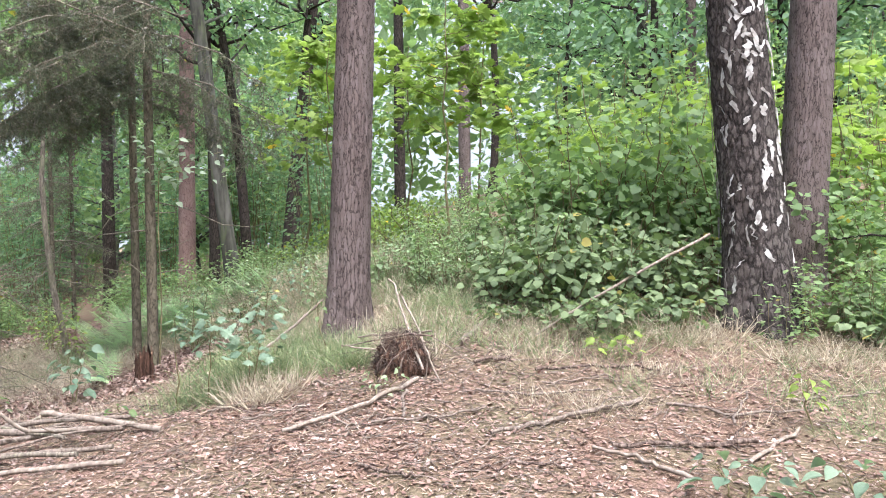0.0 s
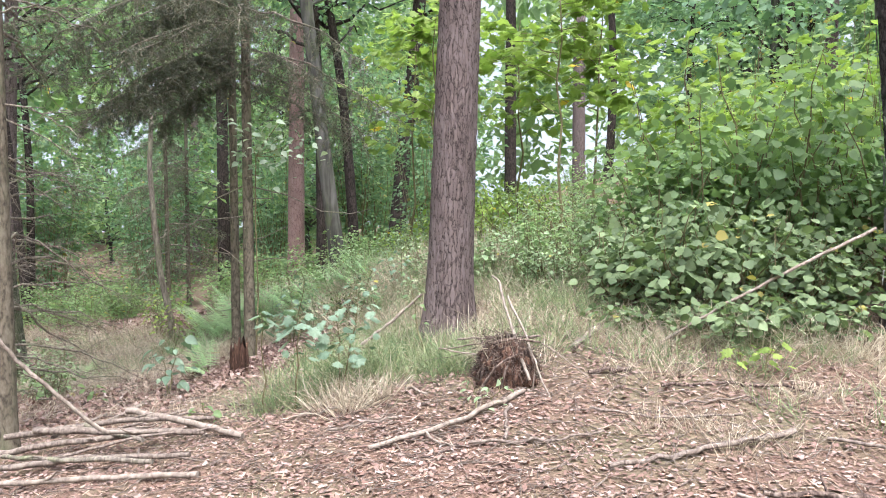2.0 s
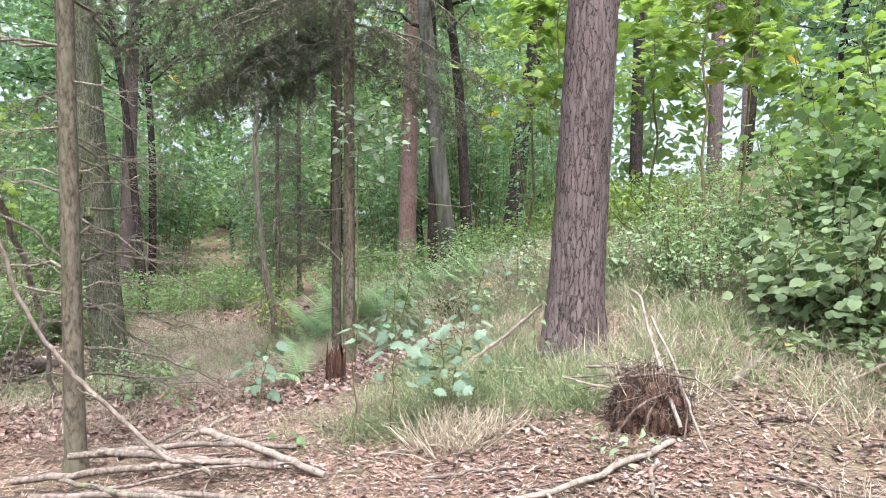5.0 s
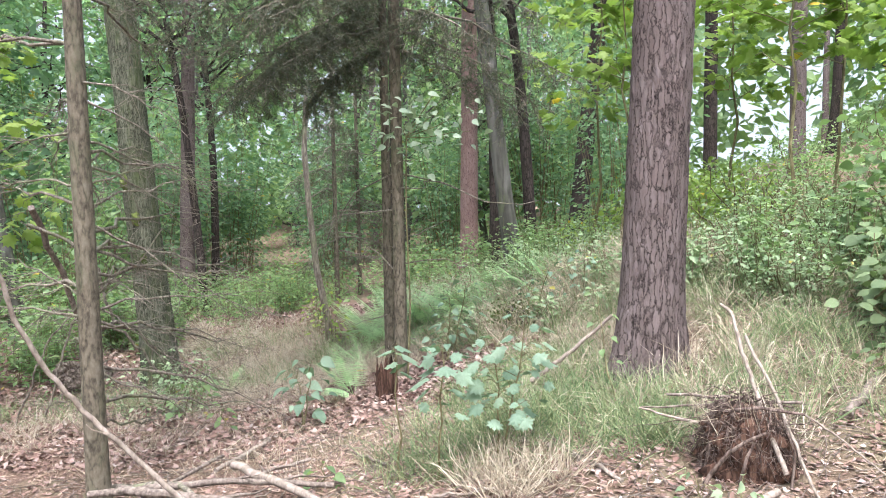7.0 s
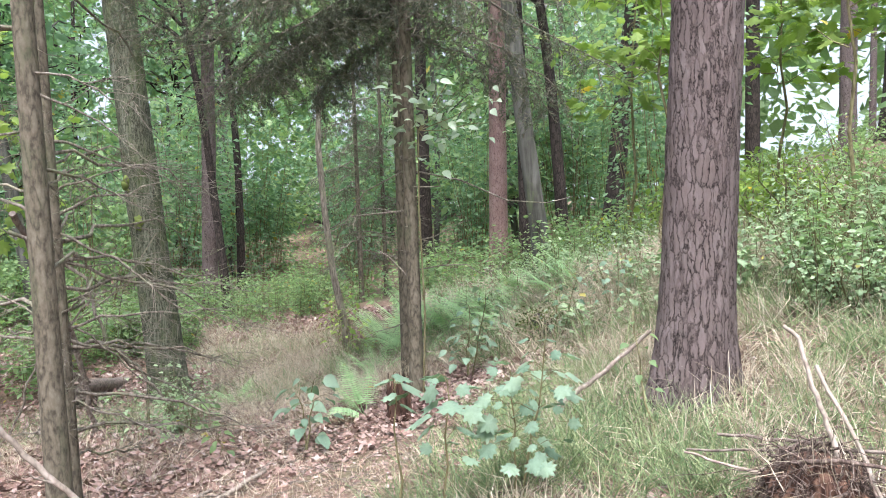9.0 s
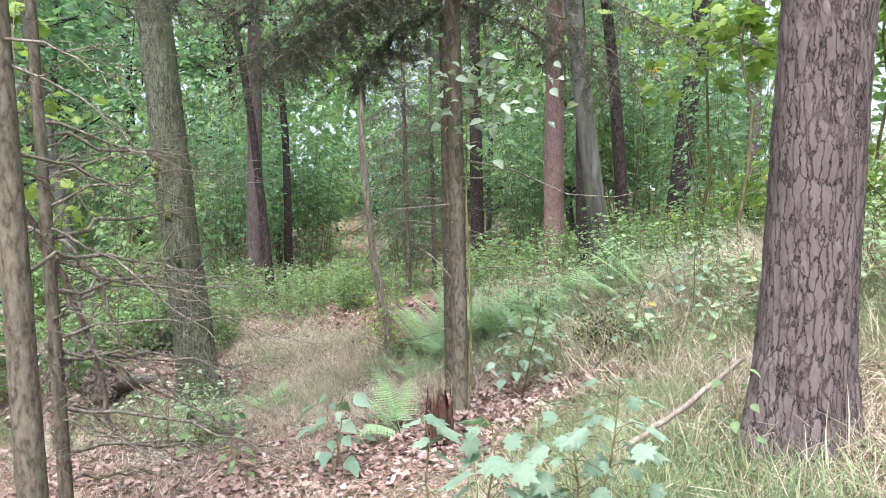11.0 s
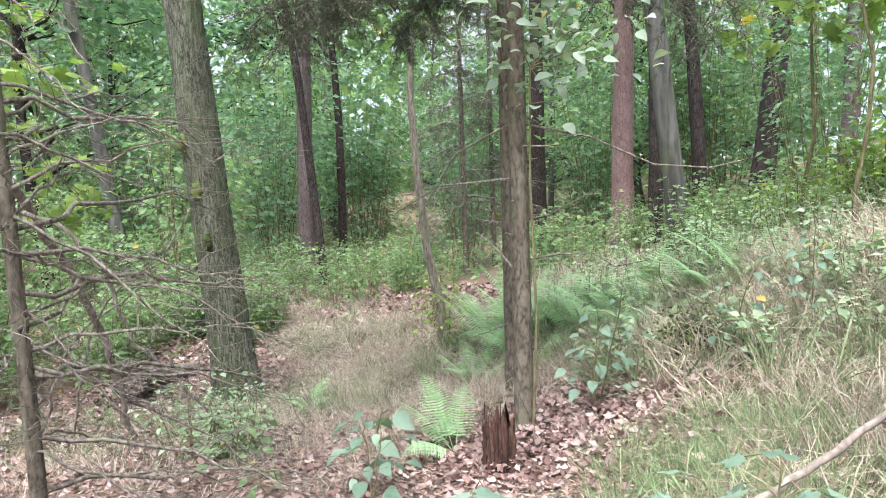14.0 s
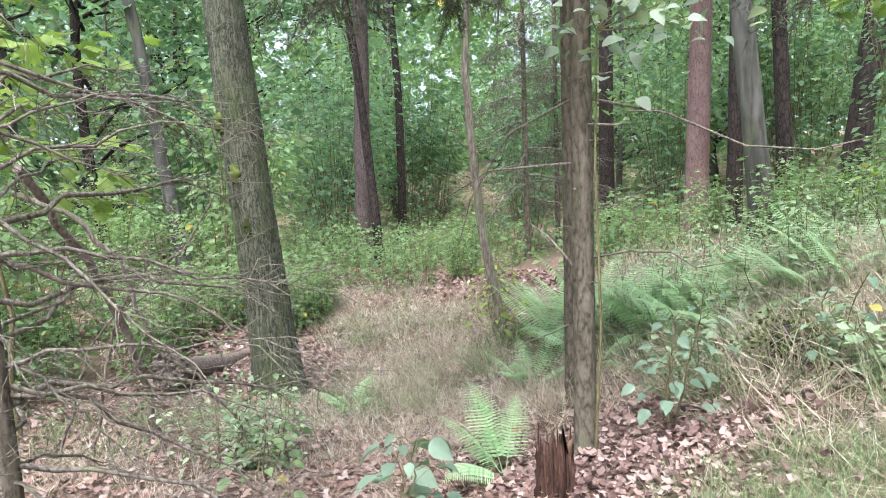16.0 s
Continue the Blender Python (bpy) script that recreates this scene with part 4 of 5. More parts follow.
# branches lying on the litter
for xy, r0, r1, mat, forks in (
        (((-1.5, 4.29), (-1.15, 4.6), (-0.79, 5.15)), 0.019, 0.022, M_BARE, 1), (((-0.83, 4.93), (-0.8, 4.7), (-0.76, 4.45)), 0.016, 0.012, M_STICK, 0),
        (((-0.95, 4.39), (-0.6, 4.45), (-0.24, 4.62)), 0.013, 0.009, M_STICK, 2), (((-0.17, 4.18), (0.2, 4.4), (0.44, 4.58), (0.75, 4.82)), 0.016, 0.022, M_STICK, 2),
        (((0.41, 3.99), (0.65, 3.82), (0.88, 3.56)), 0.013, 0.018, M_BARE, 0), (((1.19, 3.8), (1.59, 4.36)), 0.016, 0.014, M_BARE, 0),
        (((0.52, 4.02), (0.9, 4.05), (1.31, 4.14)), 0.018, 0.02, M_ROOT, 3), (((1.25, 4.41), (1.46, 5.06)), 0.011, 0.008, M_STICK, 1),
        (((-0.85, 3.72), (-0.68, 3.62), (-0.5, 3.54)), 0.014, 0.012, M_ROOT, 1), (((-2.16, 5.80), (-1.8, 5.4), (-1.43, 5.12)), 0.009, 0.012, M_BARE, 0),
        (((-0.58, 5.9), (-0.45, 6.44)), 0.03, 0.035, M_STICK, 0), (((-0.42, 5.49), (-0.15, 5.62)), 0.018, 0.02, M_ROOT, 1), (((-1.3, 4.55), (-1.0, 4.3), (-1.05, 4.15)), 0.012, 0.008, M_BARE, 1),
        (((-4.18, 7.30), (-4.0, 7.5), (-3.72, 7.78)), 0.014, 0.01, M_STICK, 1), (((-3.42, 8.0), (-3.1, 8.0), (-2.92, 8.05)), 0.015, 0.013, M_BARE, 0),
        (((-3.55, 7.1), (-3.45, 6.9)), 0.014, 0.011, M_BARE, 0), (((-6.6, 6.3), (-6.1, 6.1), (-5.5, 6.3)), 0.012, 0.008, M_DEADTWIG, 2), (((1.7, 4.9), (2.3, 5.1)), 0.012, 0.009, M_STICK, 1), (((0.1, 5.1), (0.6, 5.25)), 0.01, 0.007, M_STICK, 1),
        (((-7.2, 8.6), (-6.9, 9.0)), 0.012, 0.01, M_BARE, 0), (((0.05, 5.35), (0.5, 5.5), (0.95, 5.45)), 0.014, 0.01, M_ROOT, 2), (((-0.35, 4.95), (0.05, 4.85), (0.5, 5.0)), 0.012, 0.009, M_STICK, 2), (((0.9, 4.75), (1.3, 4.6), (1.9, 4.75)), 0.013, 0.009, M_STICK, 2),
        (((-1.9, 4.6), (-1.5, 4.75)), 0.011, 0.008, M_STICK, 1), (((-0.3, 3.6), (0.1, 3.75), (0.3, 3.7)), 0.012, 0.009, M_ROOT, 1), (((-2.3, 4.9), (-2.0, 5.0)), 0.01, 0.008, M_BARE, 0), (((-3.2, 5.5), (-2.85, 5.3)), 0.012, 0.009, M_STICK, 1), (((-5.0, 6.9), (-4.6, 6.6)), 0.01, 0.007, M_STICK, 1)):
    words = {"barkless_wood": "pale barkless stick lying on the leaf litter", "weathered_stick": "grey weathered stick lying on the leaf litter", "dry_roots": "dark crooked branch half sunk in the litter", "dead_twig": "thin dead branch lying on the ground"}[mat.name]
    lay(words, xy, r0, r1, mat, forks)
# the pile of poles
for pts, r0, r1, mat, words in (
        ([(-3.55, 4.82, 0.06), (-3.0, 4.72, 0.05), (-2.48, 4.58, 0.04)], 0.035, 0.03, M_BARE, "pale barkless log on top of a pile of poles"),
        ([(-3.9, 4.35, 0.02), (-3.3, 4.5, 0.02), (-2.75, 4.57, 0.05)], 0.035, 0.028, M_STICK, "grey weathered log in a pile of poles"),
        ([(-4.25, 4.05, -0.12), (-3.6, 4.3, -0.02), (-3.0, 4.68, 0.01)], 0.032, 0.025, M_STICK, "grey weathered log in a pile of poles"),
        ([(-3.9, 3.9, -0.1), (-3.2, 4.15, -0.03), (-2.6, 4.2, 0.03)], 0.028, 0.024, M_STICK, "grey weathered log in a pile of poles"),
        ([(-4.1, 4.3, -0.03), (-3.4, 4.68, 0.05), (-2.9, 4.9, 0.04)], 0.03, 0.022, M_STICK, "grey weathered log in a pile of poles"),
        ([(-3.6, 3.75, -0.1), (-2.9, 3.85, -0.02), (-2.35, 3.92, 0.03)], 0.022, 0.026, M_BARE, "pale barkless log in a pile of poles"),
        ([(-4.3, 4.55, -0.12), (-3.7, 4.55, 0.02), (-3.05, 4.35, 0.03)], 0.024, 0.02, M_DEADTWIG, "dark weathered pole in a pile of poles"),
        ([(-4.0, 4.15, -0.1), (-3.4, 4.05, -0.03), (-2.75, 4.05, 0.02)], 0.02, 0.024, M_DEADTWIG, "dark weathered pole in a pile of poles"),
        ([(-3.7, 4.0, -0.1), (-3.1, 4.4, 0.04), (-2.7, 4.75, 0.03)], 0.014, 0.012, M_STICK, "thin stick lying across a pile of poles"),
        ([(-3.95, 5.05, -0.12), (-4.12, 5.7, -0.15)], 0.02, 0.022, M_BARE, "pale barkless stick beside the pile"),
        ([(-3.85, 4.45, -0.05), (-4.15, 5.3, -0.14)], 0.018, 0.016, M_STICK, "grey stick beside the pile"),
        ([(-3.75, 4.95, -0.12), (-3.45, 5.35, -0.06)], 0.014, 0.016, M_STICK, "grey stick beside the pile"),
        ([(-3.05, 4.55, 0.03), (-3.28, 4.28, 0.08), (-3.5, 4.16, 0.31), (-3.69, 4.01, 0.58), (-3.78, 3.89, 0.8), (-3.84, 3.81, 1.01), (-3.86, 3.74, 1.3)], 0.02, 0.016, M_BARE, "long pale branch propped up from a pile of poles")):
    stick(words, pts, r0 * 0.95, r1 * 0.9, mat, 2, "log", 0.006, "pile of poles")
# dead branches propped up beside the path
stick("long grey branch propped among the dead spruces", [on(-6.66, 6.14, 0.01)] + [(-6.56, 5.97, 0.4), (-6.49, 5.78, 0.86), (-6.37, 5.54, 1.25), (-6.27, 5.39, 1.48)], 0.028, 0.034, M_STICK, 1, wobble=0.015)
stick("crooked dead branch drooping to the ground", [on(-5.92, 6.52, 0.01)] + [(-5.96, 6.13, 0.2), (-6.0, 5.88, 0.5), (-6.03, 5.79, 0.94), (-6.18, 5.57, 1.24), (-6.29, 5.36, 1.35)], 0.012, 0.02, M_DEADTWIG, 3, wobble=0.015)
stick("crooked grey dead branch beside the path", [on(-6.91, 5.79, 0.01)] + [(-6.6, 5.88, 0.45), (-6.28, 5.94, 0.75), (-5.98, 6.1, 0.95), (-5.76, 6.22, 1.28)], 0.014, 0.007, M_DEADTWIG, 3, wobble=0.015)
stick("crooked grey dead branch beside the path", [on(-7.09, 5.63, 0.01)] + [(-6.81, 5.81, 0.31), (-6.55, 5.94, 0.56), (-6.22, 6.14, 0.81)], 0.013, 0.007, M_DEADTWIG, 3, wobble=0.015)
# twigs at the end of the path
for k in range(16):
    x, y, a = -8.0 + rng.normal() * 0.45, 9.2 + rng.normal() * 0.25, rng.normal() * 0.5 + 0.5
    L = rng.uniform(0.25, 0.6)
    lay("grey twig in a heap at the end of the path", ((x, y), (x + L * math.cos(a), y + L * math.sin(a))), 0.014, 0.008, M_STICK, 0, 0.02 * (k % 3))


def root_plate(x, y):
    t = thing("fallen_log", "fallen trunk with a pale broken root end among bushes", "log", on(x, y, 0.04))
    t.rotation_euler = (0, -0.12, -0.75)
    t.scale = (0.72, 0.72, 0.72)
    b = Buf()
    b.tube(np.array([(-1.9, 0.5, 0.05), (-1.0, 0.3, 0.12), (-0.2, 0.05, 0.2), (0.12, 0, 0.26)]), [0.1, 0.12, 0.15, 0.19], 14)
    part("trunk", b, M_STICK, t)
    b = Buf()
    for k in range(120):
        a, r = rng.random() * 6.283, 0.2 * rng.random() ** 0.5
        p = np.array([0.12, r * math.cos(a), 0.26 + r * math.sin(a)])
        b.tube(bend(p, p + (rng.uniform(0.01, 0.07), 0.03 * math.cos(a), 0.04 * math.sin(a)), 4, 0, 0.012), np.linspace(0.05, 0.015, 4), 6)
    part("root_end", b, M_STICK, t)


root_plate(-8.3, 6.95)

# mossy dark stump among the herbs
ms = thing("mossy_stump", "low mossy stump with a dark hollow", "stump", on(-3.5, 8.4))
ms_b = Buf()
ms_b.tube(np.array([(0, 0, -0.08), (0, 0, 0.06), (0.01, 0, 0.15), (0.02, 0, 0.2)]), [0.16, 0.13, 0.12, 0.09], 14)
part("stump_body", ms_b, M_DARKBARK, ms)
ms_b = Buf()
pp = rand(420, 1.0) * (0.12, 0.12, 0.05) + (0, 0, 0.16)
ms_b.cloud(*LEAF2, pp, rand(420), rand(420), 0.035)
tagged(part("moss_cover", ms_b, M_MOSS, ms), kind="stuff")

# ---- saplings, ferns and herbs ----


def sapling(x, y, label, height, n, shape, kind, mat, size, lean=(0, 0), stems=1, spread=0.22, low=0.35):
    """A young tree whose large leaves are pieces of their own."""
    t = thing("sapling", label, "plant", on(x, y), "saplings")
    for s in range(stems):
        a = s * 2.4
        top = np.array([lean[0] + 0.12 * math.cos(a) * (stems > 1), lean[1] + 0.12 * math.sin(a) * (stems > 1), height * (1 - 0.2 * s)])
        line = bend((0.02 * math.cos(a), 0.02 * math.sin(a), -0.03), top, 7, 0, 0.012)
        b = Buf()
        b.tube(line, np.linspace(0.007, 0.0025, 7), 5)
        part("stem", b, M_STEM, t)
        stalk = Buf()
        n_leaf = int(1.35 * n / stems)
        for k in range(n_leaf):
            f = low + (1 - low) * k / max(1, n_leaf - 1)
            p = np.array([np.interp(f * 6, range(7), line[:, c]) for c in range(3)])
            ang = k * 2.4 + rng.normal() * 0.3
            out = np.array([math.cos(ang), math.sin(ang), 0.25])
            reach = spread * (1.15 - 0.6 * f) * rng.uniform(0.6, 1.2)
            q = p + out * reach
            stalk.tube(np.array([p, (p + q) / 2 + (0, 0, 0.02), q]), [0.002, 0.0018, 0.0015], 3)
            put_leaf(leaf_mesh(kind, shape, mat), t, q, (out[0], out[1], -0.35 + 0.2 * rng.normal()), (0.4 * rng.normal(), 0.4 * rng.normal() - 0.2, 1), size * rng.uniform(0.4, 1.0))
        part("stalkwork", stalk, M_STEM, t)
    return t


sapling(-2.13, 5.29, "pale blue green maple sapling in the grass", 0.78, 44, MAPLE, "maple", M_LEAF_BLUE, 0.1, (0.03, 0.0), 2, 0.17)
sapling(-2.42, 5.12, "pale blue green maple seedling with broad leaves", 0.70, 12, MAPLE, "maple", M_LEAF_BLUE, 0.125, (0.06, 0.0), 1, 0.14, 0.55)
sapling(-2.68, 5.16, "thin seedling with a pale blue green leaf", 0.72, 5, MAPLE, "maple", M_LEAF_BLUE, 0.16, (0.0, 0.0), 1, 0.06, 0.8)
sapling(-4.30, 6.24, "blue green hazel seedling with dark round leaves", 0.52, 22, OVATE, "ovate", M_LEAF_BLUE, 0.15, (0.0, 0.0), 2, 0.16, 0.25)
sapling(-3.78, 7.62, "blue green seedling beside the slim spruces", 0.75, 40, OVATE, "ovate", M_LEAF_BLUE, 0.1, (0.05, 0.0), 3, 0.18, 0.25)
sapling(-1.75, 5.95, "thin seedling with yellowing leaves", 0.62, 10, OVATE, "ovate", M_LEAF_MID, 0.055, (-0.12, 0.1), 1, 0.1, 0.4)
sapling(-4.9, 6.0, "low green seedling on the trodden path", 0.16, 8, OVATE, "ovate", M_LEAF_MID, 0.09, (0, 0), 1, 0.1, 0.4)
sapling(-5.6, 6.25, "low raspberry seedling at the side of the path", 0.3, 22, OVATE, "ovate", M_LEAF_MID, 0.10, (0, 0), 2, 0.2, 0.2)
sapling(-5.95, 6.55, "low raspberry seedling at the side of the path", 0.28, 22, OVATE, "ovate", M_LEAF_MID, 0.09, (0, 0), 2, 0.2, 0.2)
sapling(-3.05, 4.98, "tiny green seedling beside the poles", 0.15, 8, OVATE, "ovate", M_LEAF_MID, 0.08, (0, 0), 1, 0.08, 0.3)
sapling(-1.0, 4.9, "tiny pale green seedling in the litter", 0.2, 12, OVATE, "ovate", M_LEAF_PALE, 0.07, (0, 0), 2, 0.1, 0.3)
sapling(0.62, 5.75, "small yellow green seedling in the litter", 0.2, 14, MAPLE, "maple", M_LEAF_BRIGHT, 0.10, (0, 0), 2, 0.14, 0.3)
sapling(1.05, 3.4, "bramble seedling with blue green leaves in the litter", 0.18, 18, OVATE, "ovate", M_LEAF_BLUE, 0.11, (0, 0), 2, 0.2, 0.2)
sapling(1.62, 3.45, "bramble seedling with blue green leaves in the litter", 0.15, 14, OVATE, "ovate", M_LEAF_BLUE, 0.10, (0, 0), 2, 0.18, 0.2)
sapling(1.65, 4.4, "small yellow green seedling in the litter", 0.3, 12, OVATE, "ovate", M_LEAF_BRIGHT, 0.07, (0, 0), 1, 0.1, 0.5)
sapling(-6.35, 9.15, "yellow green seedling by the broken tree", 0.6, 34, OVATE, "ovate", M_LEAF_BRIGHT, 0.09, (0, 0), 3, 0.24, 0.3)
sapling(-7.2, 9.9, "yellow green seedling by the broken tree", 0.7, 34, OVATE, "ovate", M_LEAF_BRIGHT, 0.09, (0, 0), 3, 0.26, 0.3)
sapling(-3.25, 8.1, "blue green seedling among the herbs", 0.6, 26, OVATE, "ovate", M_LEAF_BLUE, 0.075, (0.1, 0), 2, 0.12, 0.3)
sapling(-2.8, 8.3, "blue green seedling among the herbs", 0.6, 26, OVATE, "ovate", M_LEAF_BLUE, 0.075, (-0.1, 0), 2, 0.12, 0.3)


def frond_mesh(length, droop):
    b = Buf()
    n = 34
    s = np.linspace(0, 1, n)
    line = np.stack([np.zeros(n), length * (0.8 * s - 0.05 * s * s), length * (0.95 * s - droop * s ** 2.2)], 1)
    b.tube(line, np.linspace(0.004, 0.001, n), 3)
    tan = unit(np.gradient(line, axis=0))
    for side in (-1, 1):
        k = np.arange(6, n)
        w = length * 0.2 * np.sin(np.pi * np.clip(s[k], 0, 1) ** 0.8) ** 0.9 * (1.1 - 0.35 * s[k]) + 0.01
        way = np.stack([np.full(len(k), side * 1.0), np.full(len(k), 0.5), np.full(len(k), -0.1)], 1)
        nor = np.cross(np.array([1.0, 0, 0]), tan[k])
        pinna = (np.array([(-0.06, 0, 0), (0.06, 0, 0), (0.09, 0.22, 0), (0.03, 0.3, 0.01), (0.075, 0.5, 0), (0.02, 0.56, 0), (0.045, 0.75, 0), (0, 1, -0.06), (-0.045, 0.75, 0), (-0.02, 0.56, 0), (-0.075, 0.5, 0), (-0.03, 0.3, 0.01), (-0.09, 0.22, 0)]),
                 np.array([(0, 1, 2), (0, 2, 12), (12, 2, 3), (12, 3, 11), (11, 3, 4), (11, 4, 10), (10, 4, 5), (10, 5, 9), (9, 5, 6), (9, 6, 8), (8, 6, 7)]))
        pinna[0][:, 0] *= 0.95
        b.cloud(*pinna, line[k], way, np.abs(nor) * (0, 0, 1) + nor * 0.2, w)
    return b.mesh("frond", M_FERN)


FRONDS = [frond_mesh(0.62, 0.45), frond_mesh(0.52, 0.7), frond_mesh(0.7, 0.3)]


def fern(x, y, n, scale, label, only=None):
    t = thing("fern", label, "fern", on(x, y), "ferns")
    for k in range(n):
        a = (only[k] if only else k * 6.283 / n + rng.normal() * 0.25)
        f = new("frond", FRONDS[k % 3])
        f.parent = t
        f.matrix_local = pose(0, 0, 0, rng.uniform(-8, 14), rng.normal() * 8, math.degrees(a) - 90) @ Matrix.Scale(scale * rng.uniform(0.8, 1.15), 4)
    return t


fern(-4.33, 6.95, 6, 0.85, "bright green fern beside the rotten stump", (3.75, 3.3, 2.5, 2.1, 4.4, 2.9))
for x, y, s in ((-5.9, 9.2, 1.0), (-5.5, 9.0, 1.1), (-4.85, 9.2, 1.2), (-4.5, 9.4, 1.1), (-4.2, 9.6, 1.2), (-4.1, 8.9, 1.0), (-5.15, 9.5, 1.1), (-6.2, 9.7, 1.0), (-3.7, 9.7, 1.1), (-4.9, 8.6, 0.9), (-5.2, 8.2, 0.8), (-3.4, 9.2, 1.0), (-6.4, 7.5, 0.5), (-4.0, 10.2, 1.2), (-4.65, 8.95, 1.25), (-5.35, 9.25, 1.3), (-4.35, 9.05, 1.2), (-5.75, 9.6, 1.2), (-3.75, 9.35, 1.2)):
    fern(x, y, 8, 1.0 * s, "pale green fern among the herbs")


def herb_variant(n, height, size, mat, shape, spread, seed_words):
    t = thing("herb", seed_words, "plant", (0, 0, -50), "herbs")
    st, lf = Buf(), Buf()
    for k in range(n):
        a, r = rng.random() * 6.283, spread * rng.random() ** 0.5
        h = height * rng.uniform(0.6, 1.15)
        line = bend((r * math.cos(a) * 0.5, r * math.sin(a) * 0.5, -0.03), (r * math.cos(a), r * math.sin(a), h), 5, 0, 0.02)
        st.tube(line, np.linspace(0.004, 0.0015, 5), 3)
        m = 26
        f = rng.uniform(0.15, 1.05, m)
        p = np.stack([np.interp(f * 4, range(5), line[:, c]) for c in range(3)], 1)
        an = rng.random(m) * 6.283
        out = np.stack([np.cos(an), np.sin(an), rng.normal(size=m) * 0.3], 1)
        lf.cloud(*shape, p + out * 0.05, out + (0, 0, -0.1), np.array([0, 0, 1.0]) + rand(m, 0.35), size * rng.uniform(0.6, 1.2, m))
    part("stemwork", st, M_STEM, t)
    part("foliage", lf, mat, t)
    return t


def glade(x, y):
    """Whether a place lies in the open strip that the path follows."""
    for ax, ay, bx, by, w in ((-5, 7, -13.4, 12.8, 1.5), (-6, 9, -15.5, 15.6, 1.2), (-3.5, 8.5, -5.7, 13.0, 0.9), (-4.5, 9.5, -5.85, 16.0, 1.0), (-4.6, 9.3, -8.5, 16.4, 1.1), (-6, 10, -12, 18.8, 0.7)):
        s = max(0, min(1, ((x - ax) * (bx - ax) + (y - ay) * (by - ay)) / ((bx - ax) ** 2 + (by - ay) ** 2)))
        if math.hypot(x - ax - s * (bx - ax), y - ay - s * (by - ay)) < w:
            return True
    return False


def scatter(master, spots, smin=0.8, smax=1.2, open_strip=False):
    """The first copy is the master itself."""
    first = True
    for x, y in spots:
        if open_strip and glade(x, y):
            continue
        m = pose(*on(x, y), 0, 0, rng.random() * 360)
        s = rng.uniform(smin, smax)
        ob = master if first else copy_thing(master, m)
        if first:
            ob.matrix_basis = m
            first = False
        ob.scale = (s, s, s * rng.uniform(0.85, 1.15))


def spots(n, cx, cy, rx, ry):
    a, r = rng.random(n) * 6.283, rng.random(n) ** 0.5
    return [(cx + rx * r[i] * math.cos(a[i]), cy + ry * r[i] * math.sin(a[i])) for i in range(n)]


scatter(herb_variant(10, 0.45, 0.042, M_LEAF_PALE, BROAD, 0.3, "clump of pale green woodland herbs"), spots(12, -4.3, 10.2, 2.0, 0.9) + spots(8, -2.4, 9.2, 0.8, 0.8) + spots(22, -2.6, 11.2, 2.0, 1.2) + spots(30, -3.4, 13.6, 1.8, 1.8) + spots(14, -0.9, 8.5, 0.7, 0.8) + spots(3, -6.0, 6.35, 0.35, 0.2) + spots(8, -4.7, 9.6, 0.9, 0.5))
scatter(herb_variant(8, 0.7, 0.075, M_LEAF_MID, LEAF2, 0.3, "clump of green leafy herbs"), spots(9, -7.8, 11.2, 2.2, 0.7) + spots(26, -11.0, 12.0, 2.6, 2.0) + spots(40, -14.5, 14.5, 3.0, 2.6) + spots(26, -6.5, 13.0, 1.8, 1.6) + spots(14, -5.0, 12.6, 1.0, 1.2) + spots(20, -10.5, 9.2, 1.2, 0.8) + spots(6, 2.8, 6.4, 0.9, 0.4) + spots(12, -9.8, 8.6, 1.0, 1.0) + spots(34, -10.2, 6.2, 1.4, 2.0) + spots(6, -8.8, 5.2, 0.9, 0.9)  + spots(4, -1.0, 8.8, 0.9, 0.6))
scatter(herb_variant(8, 0.35, 0.07, M_LEAF_PALE, LEAF2, 0.3, "low tuft of grey green bilberry"), spots(16, -3.0, 8.7, 1.2, 0.7))

# ---- bushes ----


def bush_variant(height, spread, stems, leaves, size, mat, shape, words, flat=0.45, low=0.15):
    t = thing("bush", words, "bush", (0, 0, -50), "bushes")
    st, lf = Buf(), Buf()
    per = leaves // stems
    for k in range(stems):
        a, r = rng.random() * 6.283, spread * rng.random() ** 0.6
        h = height * rng.uniform(0.55, 1.1)
        line = bend((0.25 * r * math.cos(a), 0.25 * r * math.sin(a), -0.05), (r * math.cos(a), r * math.sin(a), h), 7, -0.05 * r, 0.03)
        st.tube(line, np.linspace(0.012, 0.003, 7), 3)
        f = low + (1.05 - low) * rng.random(per) ** 0.75
        p = np.stack([np.interp(f * 6, range(7), line[:, c]) for c in range(3)], 1)
        an = rng.random(per) * 6.283
        out = np.stack([np.cos(an), np.sin(an), rng.normal(size=per) * 0.2], 1)
        reach = rng.uniform(0.05, 0.42, per)[:, None] * (0.5 + 0.5 * height / 2)
        q = p + out * reach
        lf.cloud(*shape, q, out * (1, 1, 0.4) + (0, 0, -0.3) + rand(per, 0.25), np.array([0, -0.15, 1.0]) + rand(per, flat), size * rng.uniform(0.55, 1.2, per))
    part("stemwork", st, M_STEM, t)
    part("foliage", lf, mat, t)
    return t


